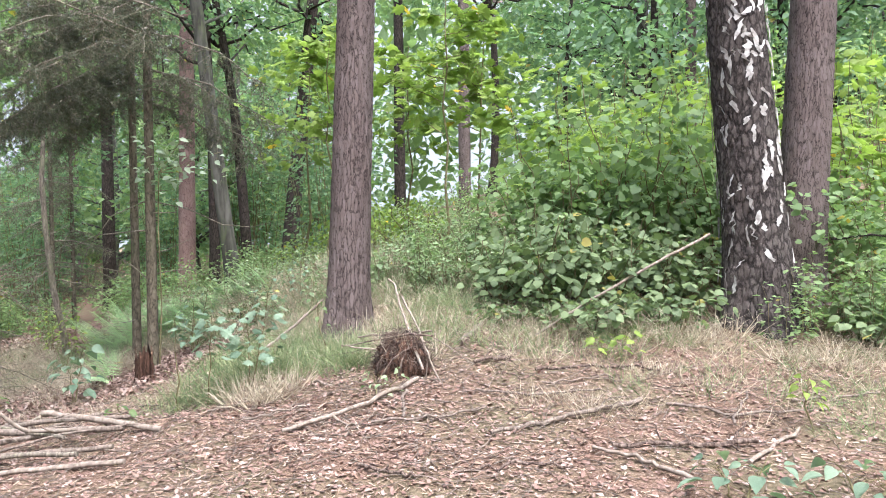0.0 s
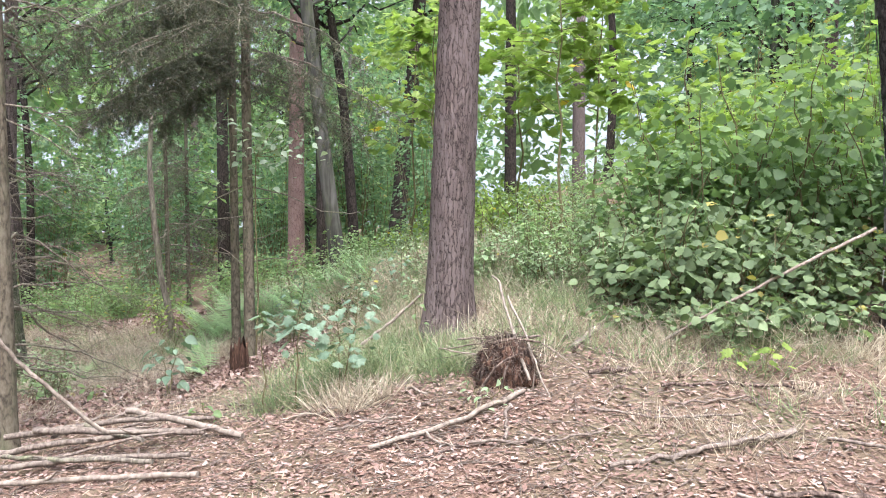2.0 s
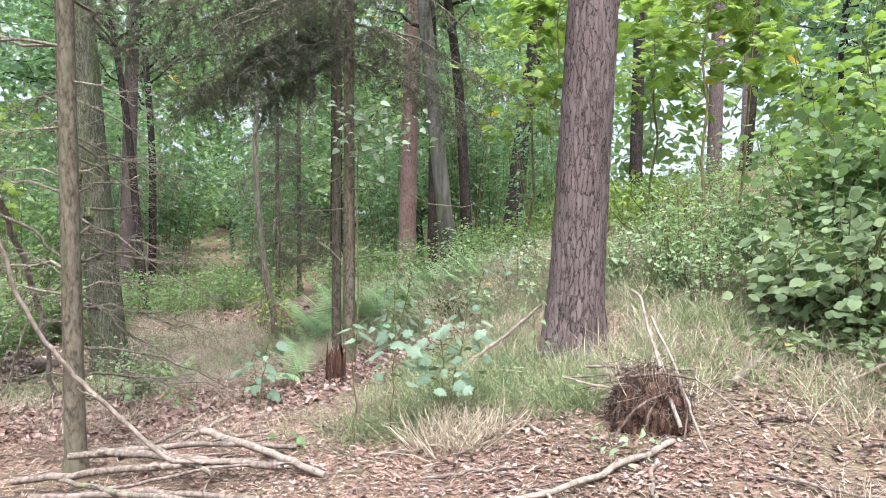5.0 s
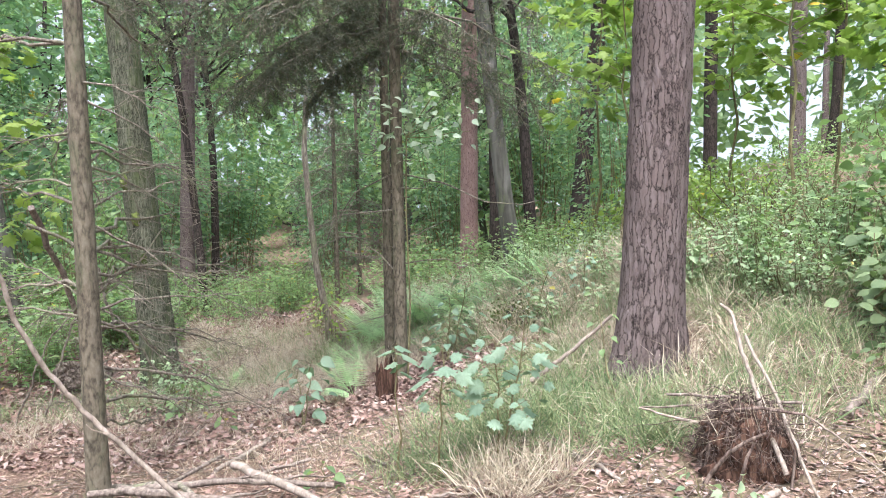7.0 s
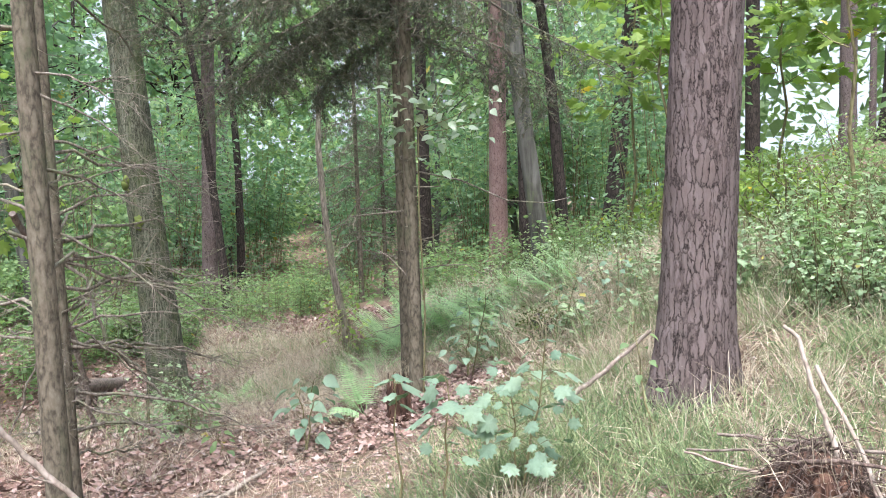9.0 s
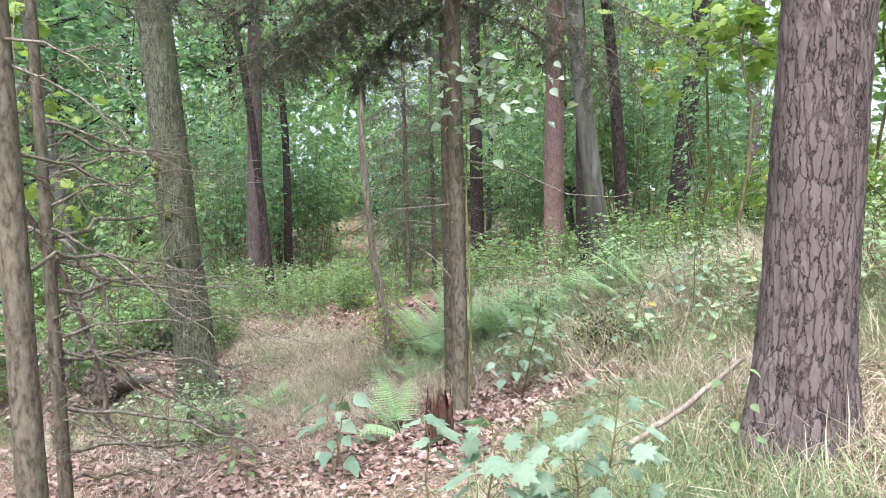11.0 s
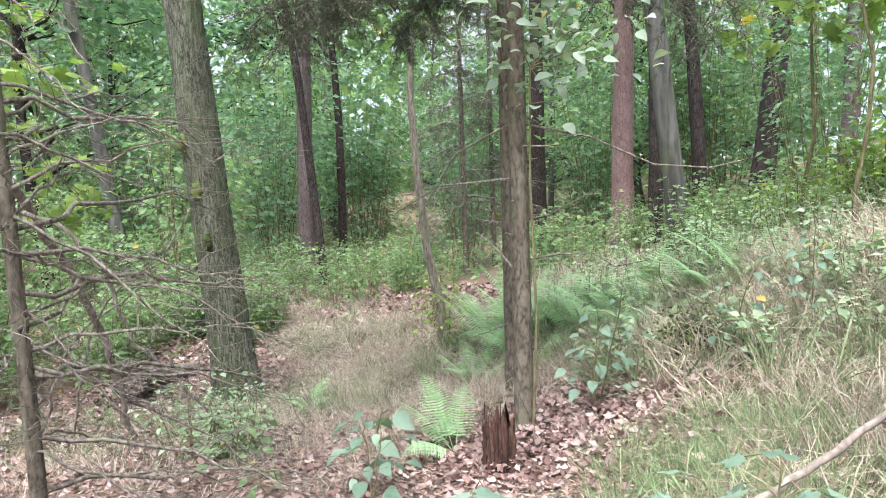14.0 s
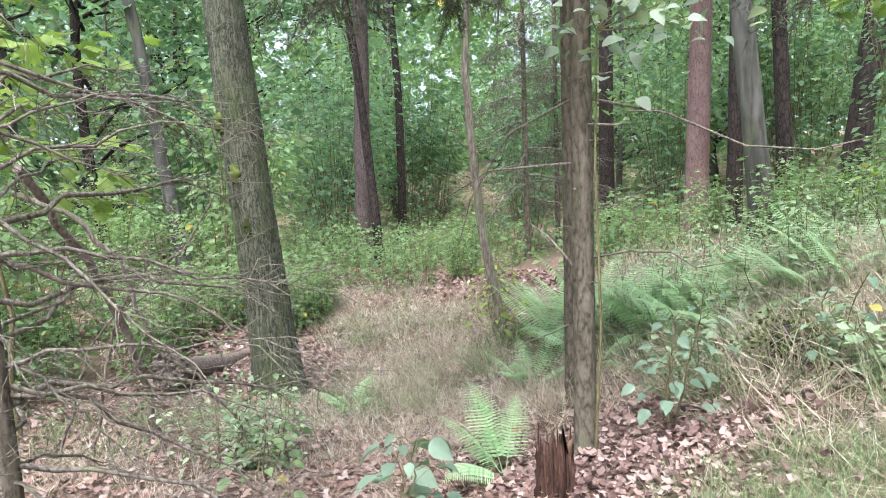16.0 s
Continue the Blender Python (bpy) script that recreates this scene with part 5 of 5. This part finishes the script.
scatter(bush_variant(0.34, 0.42, 10, 190, 0.078, M_LEAF_COOL, HAZEL, "straggling low bramble with broad matt green leaves", 0.45, 0.2),
        [(-0.2, 6.45), (0.25, 6.42), (0.1, 6.7), (0.75, 6.75), (1.15, 6.62), (2.8, 6.4), (3.2, 6.3), (3.7, 6.2), (2.9, 6.6), (0.55, 6.3)], 0.55, 1.15)
scatter(bush_variant(0.72, 0.62, 16, 470, 0.074, M_LEAF_COOL, HAZEL, "broad leaved hazel scrub with matt green leaves", 0.5, 0.12),
        [(-0.35, 7.15), (-0.45, 7.5), (0.15, 7.05), (0.6, 7.25), (1.1, 7.2), (0.3, 7.65), (0.9, 7.75), (1.5, 7.6), (2.75, 7.0), (3.3, 7.0), (3.9, 7.1), (3.3, 7.6), (-0.15, 7.75)], 0.6, 1.25)
scatter(bush_variant(0.62, 0.55, 14, 420, 0.05, M_LEAF_PALE, LEAF2, "low pale green bush on the grassy rise", 0.4, 0.1),
        [(-1.05, 8.0), (-0.6, 8.3), (-0.1, 8.4), (-0.85, 9.1), (-0.3, 9.2), (0.2, 9.0), (-0.6, 9.9), (0.0, 10.1), (-1.2, 9.6), (0.5, 9.8), (-0.25, 7.9), (-1.0, 10.6), (-0.3, 11.0), (-1.5, 8.7), (-1.7, 9.9), (-1.6, 11.2), (-2.2, 12.2), (-1.2, 12.4)], 0.7, 1.3)
scatter(bush_variant(1.35, 0.8, 16, 900, 0.076, M_LEAF_MID, HAZEL, "tall hazel bush with fresh green leaves on thin stems", 0.5, 0.3),
        [(0.35, 8.3), (1.0, 8.45), (0.7, 9.1), (1.6, 8.6), (2.1, 8.5), (3.4, 8.3), (3.9, 8.8), (1.5, 9.6), (4.4, 8.0), (3.0, 9.4), (2.2, 9.3), (0.0, 8.7), (4.6, 7.2)], 0.8, 1.35)
scatter(bush_variant(2.2, 0.8, 10, 300, 0.125, M_LEAF_BRIGHT, MAPLE, "tall yellow green maple bush", 0.35, 0.4),
        [(0.6, 10.2), (1.5, 10.6), (2.3, 10.2), (1.0, 12.0), (3.4, 10.7), (4.4, 10.0), (2.6, 12.4), (3.6, 9.4), (5.0, 9.3), (0.2, 9.6), (1.2, 9.4)], 0.9, 1.3)
scatter(bush_variant(2.2, 0.9, 12, 620, 0.1, M_LEAF_MID, LEAF2, "tall thin stemmed bush with mid green leaves", 0.5, 0.25),
        [(0.9, 14), (2, 14.5), (4, 13.5), (5.5, 12), (1.4, 17), (3.4, 16.6), (5.8, 15), (6.6, 10.4), (5.4, 7.6), (7.2, 8.8), (3, 20), (6, 18.5), (8, 14)], 0.9, 1.5)
scatter(bush_variant(1.1, 0.8, 12, 520, 0.085, M_LEAF_MID, LEAF2, "low thin stemmed bush on the rise", 0.5, 0.1),
        [(-1.2, 13.6), (0.0, 13.2), (-3.0, 13.8), (-2.4, 15.6), (-0.6, 16.2), (-3.6, 16.4), (-3.4, 18.5), (0.4, 19.5), (-1.2, 22), (-2.0, 17.6), (-1.6, 14.8)], 0.7, 1.2)
scatter(bush_variant(0.85, 0.5, 10, 240, 0.08, M_LEAF_BRIGHT, BROAD, "low yellow green bush on the rise", 0.45, 0.15), spots(9, -3.0, 11.7, 1.1, 0.8) + spots(6, -2.1, 10.3, 0.6, 0.5), 0.7, 1.2)
for pts in ([(-0.7, 7.35, 0.62), (0.0, 7.45, 0.82), (0.8, 7.4, 0.78)], [(0.2, 7.9, 0.8), (0.9, 8.0, 1.15), (1.9, 8.1, 1.2)], [(2.9, 7.9, 1.25), (3.5, 7.7, 1.3), (4.3, 7.8, 1.1)], [(3.0, 7.6, 0.9), (3.6, 7.5, 1.05), (4.2, 7.3, 0.85)], [(-0.2, 7.6, 0.7), (0.5, 8.2, 0.9), (1.0, 8.6, 1.3)]):
    stick("dark dead branch caught among the bushes", pts, 0.014, 0.008, M_DARKBARK, 3, wobble=0.02)
# yellow-green young maples by the pine
for x, y, h, words in ((-3.05, 10.3, 3.4, "slender young maple with bright yellow green leaves"), (-1.3, 9.8, 3.6, "slender young maple with bright yellow green leaves"), (-2.1, 11.2, 3.2, "young maple with layered yellow green leaves"), (-0.9, 10.6, 3.4, "young maple with layered yellow green leaves"), (-3.7, 11.2, 3.6, "slender young maple with bright yellow green leaves")):
    t = thing("maple_tree", words, "tree", on(x, y), "young maples")
    b = Buf()
    b.tube(bend((0, 0, -0.1), (0.05, 0, h), 8, 0, 0.03), np.linspace(0.022, 0.006, 8), 6)
    part("trunk", b, M_STEM, t)
    wood, green = limbs_and_leaves(h, h * 0.45, 0.9, 18, 280, 0.15, (0, 0), MAPLE, 0.28, 0.008, 0.1, 0.2)
    part("branchwork", wood, M_STEM, t)
    part("crown", green, M_LEAF_BRIGHT, t)

t = thing("maple_tree", "young maple with bright green leaves beside the path", "tree", on(-7.9, 5.6), "young maples")
b = Buf()
b.tube(bend((0, 0, -0.1), (0.1, 0.05, 3.3), 8, 0, 0.03), np.linspace(0.025, 0.006, 8), 6)
part("trunk", b, M_STEM, t)
wood, green = limbs_and_leaves(3.6, 1.3, 1.0, 22, 420, 0.13, (0, 0), MAPLE, 0.4, 0.008, 0.1, 0.2)
part("branchwork", wood, M_STEM, t)
part("crown", green, M_LEAF_BRIGHT, t)

# ---- woods behind ----


def ring_spots(n, r0, r1, a0, a1, gap):
    """Scattered places between two distances round the walk."""
    out = []
    while len(out) < n:
        r, a = math.sqrt(rng.uniform(r0 * r0, r1 * r1)), radians(rng.uniform(a0, a1))
        p = (-2 + r * math.cos(a), 4 + r * math.sin(a))
        if all((p[0] - q[0]) ** 2 + (p[1] - q[1]) ** 2 > gap * gap for q in out):
            out.append(p)
    return out


scatter(bush_variant(4.2, 1.1, 14, 1700, 0.135, M_LEAF_DARK, LEAF2, "tall shady bush with deep green leaves", 0.6, 0.1),
        [(-9.6, 11.4), (-10.8, 12.0), (-8.8, 13.2), (-11.2, 10.8), (-12.0, 11.4), (-14.2, 12.2), (-14.8, 10.8), (-15.5, 13.8), (-9.6, 14.6), (-11.4, 15.4), (-13.2, 15.2), (-7.4, 14.4), (-7.8, 17.2), (-9.4, 17.4), (-5.2, 18), (-6.6, 19.5), (-11, 18), (-14.5, 19), (-17, 15), (-18, 12.4), (-17.6, 18.4), (-8.6, 20.5), (-12.4, 22), (-4.4, 14.2), (-4.9, 12.9), (-16, 22), (-20, 16), (-10.2, 13.2), (-6.9, 12.4)] + ring_spots(24, 17.5, 27, 109, 190, 1.9), 0.8, 1.35, True)
scatter(bush_variant(2.6, 1.0, 12, 1200, 0.125, M_LEAF_MID, LEAF2, "leafy undergrowth bush with mid green leaves", 0.6, 0.05),
        [(-9.0, 9.8), (-10.0, 9.0), (-11.6, 9.2), (-12.6, 8.0), (-11.2, 6.6), (-10.0, 5.4), (-12.6, 5.6), (-13.6, 7.0), (-14.6, 8.8), (-9.2, 4.4), (-11.4, 3.8), (-16.2, 10.2), (-16.6, 7.2), (-8.0, 3.0), (-14.4, 4.6), (-18.2, 9.4), (-19.6, 12), (-17.2, 4.6), (-20, 6.6), (-7.6, 11.8), (-13.4, 10.2)], 0.6, 1.1, True)


def wood_tree(height, start, spread, leaves, mat, words, bark, r, size):
    t = thing("broadleaf_tree", words, "tree", (0, 0, -50), "woodland trees")
    part("trunk", trunk(height, r, sides=12, step=0.5, flare=0.3, wave=0.08, curve=(0.4, 0.2)), bark, t, smooth=True)
    wood, green = limbs_and_leaves(height + 1, start, spread, 34, leaves, size, r=0.05, flat=0.6, clump=0.26, heap=1.7)
    part("branchwork", wood, bark, t)
    part("crown", green, mat, t)
    return t


def vista(x, y):
    """Whether a place lies where the wood on the rise stands thin."""
    return 91 < math.degrees(math.atan2(y - 4, x + 2)) < 107


scatter(wood_tree(11, 1.0, 2.9, 3100, M_LEAF_DARK, "shady broadleaf tree with deep green leaves to low down", M_DARKBARK, 0.11, 0.26), [p for p in ring_spots(26, 15, 34, 50, 185, 2.6) if not vista(*p)], 0.85, 1.2, True)
scatter(wood_tree(10.5, 0.9, 2.9, 3100, M_LEAF_MID, "broadleaf tree with mid green leaves to low down", M_GREY, 0.09, 0.26), [p for p in ring_spots(26, 17, 36, 30, 200, 2.6) if not vista(*p)], 0.85, 1.2)
scatter(wood_tree(14, 6.0, 3.0, 3600, M_LEAF_MID, "broadleaf tree with a high crown", M_GREY, 0.15, 0.18), ring_spots(8, 17, 34, 190, 390, 5.5), 0.85, 1.2)
t = thing("pine_tree", "tall pine with a bare trunk, far off or added unseen for shade", "tree", (0, 0, -50), "far pines")
part("trunk", trunk(17, 0.15, sides=12, step=0.5), M_PINE, t, smooth=True)
wood, green = needle_crown(17, 11, 2.2, 22)
part("branchwork", wood, M_RED, t)
part("crown", green, M_PINE_NEEDLE, t)
# last two: unseen pines added behind the walk to shade the left foreground
scatter(t, ring_spots(16, 18, 44, 25, 195, 2.4) + [(-1.6, -2.2), (-4.2, -1.4)], 0.85, 1.2)

# far wood closing the view
far = Buf()
n = 120000
ang = np.radians(rng.uniform(0, 360, n))
rr = rng.uniform(38, 58, n)
zz = rng.random(n) ** 0.9 * 19
pos = np.stack([-2 + rr * np.cos(ang), 4 + rr * np.sin(ang), zz], 1)
pos[:, 2] += rise(pos[:, 0], pos[:, 1])
keep = np.sin(ang * 41) + np.sin(ang * 17 + zz * 0.5) + rng.normal(size=n) * 0.8 > -1.2 + 0.045 * zz
thin = (np.degrees(ang) > 88) & (np.degrees(ang) < 110) & (zz < 11)
keep &= ~(thin & (rng.random(n) < 0.5))
pos = pos[keep]
n = len(pos)
far.cloud(*LEAF2, pos, rand(n), rand(n, 0.7) + (0, 0, 1), rng.uniform(0.6, 1.3, n))
tagged(part("far_woods", far, M_LEAF_MID), "far green woods closing the view", "woods", kind="stuff")

sky_mat = Nodes("pale_overcast_sky")
glow = sky_mat.add("ShaderNodeEmission", Color=(0.95, 0.98, 1.0, 1), Strength=0.3)
sky_mat.t.links.new(glow.outputs[0], sky_mat.out.inputs[0])
b = Buf()
th = np.linspace(0, 2 * np.pi, 96, endpoint=False)
ring = np.stack([-2 + 78 * np.cos(th), 4 + 78 * np.sin(th)], 1)
v = np.vstack([np.c_[ring, np.full(96, -8.0)], np.c_[ring, np.full(96, 26.0)]])
j = np.arange(96)
b.put(v, np.stack([j, (j + 1) % 96, 96 + (j + 1) % 96, 96 + j], 1))
tagged(part("backdrop", b, sky_mat.mat), "pale overcast sky low behind the far woods", "sky", kind="structure")

low = Buf()
n = 56000
ang = np.radians(rng.uniform(15, 205, n))
rr = np.where(np.degrees(ang) > 138, 6.4, 10) + 30 * rng.random(n) ** 0.8
x, y = -2 + rr * np.cos(ang), 4 + rr * np.sin(ang)
clear = np.array([not glade(a, b) for a, b in zip(x, y)])
x, y, rr = x[clear], y[clear], rr[clear]
n = len(x)
pos = np.stack([x, y, rise(x, y) + 0.04 + 0.75 * rng.random(n) ** 1.8 * (0.5 + 0.5 * np.sin(x * 1.3) * np.sin(y * 1.1 + x * 0.4))], 1)
low.cloud(*LEAF2, pos, rand(n) * (1, 1, 0.5), rand(n, 0.5) + (0, 0, 1), np.clip(rr / 11, 0.5, 1) * rng.uniform(0.06, 0.18, n))
tagged(part("undergrowth", low, M_LEAF_MID), "low green undergrowth covering the floor of the wood", "undergrowth", kind="stuff")

# ---- litter, grass, twigs ----
n = 60000
a, r = rng.random(n) * 6.283, rng.random(n) ** 0.66
x, y = -1.8 + 7.0 * r * np.cos(a), 5.2 + 6.5 * r * np.sin(a)
LITTER = (np.array([(0, 0, 0.0), (0.34, 0.3, 0.16), (0.14, 0.62, 0.02), (0.05, 1, 0.12), (-0.3, 0.7, 0.14), (-0.2, 0.22, -0.02)]),
          np.array([(0, 1, 2), (0, 2, 5), (5, 2, 4), (4, 2, 3)]))
pos = np.stack([x, y, rise(x, y) + small(x, y) + 0.003 + 0.006 * rng.random(n)], 1)
b = Buf()
way = rand(n) * (1, 1, 0.12)
b.cloud(*LITTER, pos, way, np.array([0, 0, 1.0]) + rand(n, 0.2), rng.uniform(0.013, 0.05, n))
tagged(part("leaf_litter", b, M_LITTER), "curled brown and pink fallen leaves covering the ground", "fallen leaves", kind="stuff")
b = Buf()
n = 6000
a, r = rng.random(n) * 6.283, rng.random(n) ** 0.6
x, y = -0.6 + 4.2 * r * np.cos(a), 4.3 + 2.6 * r * np.sin(a)
pos = np.stack([x, y, rise(x, y) + small(x, y) + 0.008 + 0.012 * rng.random(n)], 1)
b.cloud(*LITTER, pos, rand(n) * (1, 1, 0.2), np.array([0, 0, 1.0]) + rand(n, 0.3), rng.uniform(0.018, 0.046, n))
tagged(part("leaf_litter", b, M_LITTER), "large curled dry leaves strewn over the clearing", "fallen leaves", kind="stuff")
b = Buf()
n = 15000
a, r = rng.random(n) * 6.283, rng.random(n) ** 0.5
x, y = -6.2 + 2.9 * r * np.cos(a), 7.4 + 2.7 * r * np.sin(a)
pos = np.stack([x, y, rise(x, y) + small(x, y) + 0.004 + 0.02 * rng.random(n)], 1)
b.cloud(*LITTER, pos, rand(n) * (1, 1, 0.25), np.array([0, 0, 1.0]) + rand(n, 0.45), rng.uniform(0.025, 0.075, n))
n = 14000
a, r = rng.random(n) * 6.283, rng.random(n) ** 0.5
x, y = -9.0 + 3.6 * r * np.cos(a), 9.4 + 2.6 * r * np.sin(a)
pos = np.stack([x, y, rise(x, y) + small(x, y) + 0.004 + 0.03 * rng.random(n)], 1)
b.cloud(*LITTER, pos, rand(n) * (1, 1, 0.25), np.array([0, 0, 1.0]) + rand(n, 0.45), rng.uniform(0.03, 0.09, n))
tagged(part("leaf_litter", b, M_LITTER), "curled dry leaves thick along the path", "fallen leaves", kind="stuff")
b = Buf()
n = 2600
xx, yy = -3.75 + rng.normal(size=n) * 0.42, 7.25 + rng.normal(size=n) * 0.35
pos = np.stack([xx, yy, rise(xx, yy) + 0.02 + 0.05 * rng.random(n)], 1)
b.cloud(*LITTER, pos, rand(n) * (1, 1, 0.25), np.array([0, 0, 1.0]) + rand(n, 0.6), rng.uniform(0.02, 0.065, n))
tagged(part("leaf_litter", b, M_DRIFT), "drift of large reddish brown leaves by the slim spruces", "fallen leaves", kind="stuff")
b = Buf()
n = 46000
a, r = rng.random(n) * 6.283, rng.random(n) ** 0.6
x, y = -1.8 + 6.5 * r * np.cos(a), 5.3 + 5.0 * r * np.sin(a)
pos = np.stack([x, y, rise(x, y) + small(x, y) + 0.004 + 0.008 * rng.random(n)], 1)
b.cloud(*NEEDLES, pos, rand(n) * (1, 1, 0.1), np.array([0, 0, 1.0]) + rand(n, 0.3), rng.uniform(0.03, 0.1, n))
tagged(part("needle_litter", b, M_NEEDLE_LITTER), "fallen pine needles and straw among the leaves", "fallen needles", kind="stuff")
b = Buf()
for k in range(4600):
    x, y, a, L = -1.4 + rng.normal() * 2.4, 5.2 + rng.normal() * 1.9, rng.random() * 6.283, rng.uniform(0.05, 0.3)
    z = float(rise(x, y) + small(x, y)) + 0.012
    b.tube(bend((x, y, z), (x + L * math.cos(a), y + L * math.sin(a), float(rise(x + L * math.cos(a), y + L * math.sin(a))) + 0.02), 4, -0.005, 0.008), np.linspace(0.0035, 0.0015, 4), 3)
for k in range(1500):
    x, y, a, L = -6.6 + rng.normal() * 1.0, 8.0 + rng.normal() * 0.9, rng.random() * 6.283, rng.uniform(0.08, 0.4)
    z = float(rise(x, y) + small(x, y)) + 0.015
    b.tube(bend((x, y, z), (x + L * math.cos(a), y + L * math.sin(a), float(rise(x + L * math.cos(a), y + L * math.sin(a))) + 0.03), 4, -0.005, 0.012), np.linspace(0.006, 0.003, 4), 3)
tagged(part("twig_litter", b, M_STICK), "thin grey twigs strewn over the leaf litter", "twigs", kind="stuff")


def grass(regions, mat, words, lie):
    b = Buf()
    for cx, cy, rx, ry, n, h in regions:
        n = int(n * 0.72)
        h = h * 0.95
        tufts = max(1, n // 24)
        ta, tr = rng.random(tufts) * 6.283, rng.random(tufts) ** 0.5
        tx, ty = cx + rx * tr * np.cos(ta), cy + ry * tr * np.sin(ta)
        i = rng.integers(0, tufts, n)
        x, y = tx[i] + rng.normal(size=n) * 0.07, ty[i] + rng.normal(size=n) * 0.07
        pos = np.stack([x, y, rise(x, y) + small(x, y) - 0.005], 1)
        out = np.stack([x - tx[i], y - ty[i], np.zeros(n)], 1) * 8
        way = unit(out + rand(n, 0.5) * (1, 1, 0.2) + (0, 0, lie))
        size = h * rng.uniform(0.45, 1.2, n)
        tv, tf = BLADE
        for bendy in (0, 1):
            s = (rng.random(n) < 0.5) == bool(bendy)
            v = tv.copy()
            v[:, 2] *= 1 + 3.5 * bendy
            v[:, 0] *= 0.47
            b.cloud(v, tf, pos[s], way[s], rand(int(s.sum())) + (0, 0, 0.6), size[s])
    tagged(part("grass", b, mat), words, "grass", kind="stuff")


grass([(-1.75, 6.5, 0.8, 0.7, 2000, 0.28), (-2.6, 7.9, 1.1, 0.8, 3400, 0.24), (-3.0, 8.8, 1.4, 0.9, 3400, 0.4), (-3.7, 9.2, 1.5, 0.9, 4600, 0.42), (-5.6, 8.0, 1.3, 1.0, 5200, 0.2), (-5.0, 6.6, 0.8, 0.6, 1600, 0.16), (-6.9, 8.6, 0.9, 0.7, 3000, 0.25), (-7.8, 9.3, 1.2, 0.8, 3600, 0.28), (-8.9, 9.9, 1.3, 0.9, 2600, 0.3), (-5.9, 7.2, 0.9, 0.7, 2400, 0.18), (-5.0, 7.6, 0.7, 0.6, 1800, 0.2), (-3.2, 9.6, 1.4, 0.8, 3000, 0.5), (-2.4, 9.0, 0.9, 0.7, 2600, 0.45), (-5.6, 10.7, 0.9, 0.7, 1800, 0.5),
       (0.9, 5.9, 1.6, 0.6, 1300, 0.22), (1.9, 5.0, 1.0, 0.7, 700, 0.2), (-0.2, 6.4, 0.8, 0.35, 1100, 0.26), (0.9, 6.5, 0.9, 0.3, 1900, 0.3), (2.7, 6.0, 0.9, 0.4, 1300, 0.25), (-1.0, 7.0, 0.4, 0.6, 500, 0.26), (-1.3, 8.2, 0.7, 0.7, 1100, 0.36), (-1.0, 5.8, 0.4, 0.3, 380, 0.26), (-3.7, 5.6, 0.9, 0.6, 1500, 0.16), (-5.6, 5.4, 1.2, 0.9, 900, 0.2), (-6.6, 7.0, 0.5, 0.4, 1100, 0.25), (0.3, 4.7, 0.5, 0.25, 500, 0.18), (-2.0, 5.1, 0.3, 0.15, 700, 0.3), (-6.4, 5.7, 0.8, 0.5, 800, 0.22), (-6.6, 8.4, 0.7, 0.6, 1800, 0.24), (-5.9, 7.6, 0.5, 0.5, 1200, 0.22), (-4.6, 8.2, 0.8, 0.5, 1800, 0.3)],
      M_DRY, "dry straw coloured grass in loose tufts", 0.9)
grass([(-1.9, 5.75, 0.7, 0.5, 3000, 0.26), (-2.4, 6.2, 0.8, 0.6, 2800, 0.26), (-2.3, 7.5, 0.9, 0.6, 1800, 0.2), (-2.85, 7.05, 0.55, 0.45, 4200, 0.17), (-2.9, 8.4, 1.2, 0.8, 2200, 0.4), (-2.55, 5.35, 0.5, 0.3, 1200, 0.22), (0.2, 6.2, 1.0, 0.5, 1400, 0.25), (-0.9, 6.9, 0.5, 0.6, 1600, 0.28), (-1.2, 5.9, 0.5, 0.4, 1200, 0.24), (-1.2, 8.2, 0.7, 0.7, 1500, 0.35), (1.7, 5.6, 1.3, 0.8, 1100, 0.2), (2.3, 4.6, 0.6, 0.6, 1200, 0.18), (-6.6, 7.8, 1.0, 0.8, 2000, 0.25), (-7.2, 6.4, 0.9, 0.9, 1800, 0.25), (-5.0, 9.0, 1.5, 0.8, 2200, 0.35), (-8, 9.5, 1.2, 0.8, 1600, 0.3)],
      M_GREEN_GRASS, "soft green grass with drooping blades", 0.9)
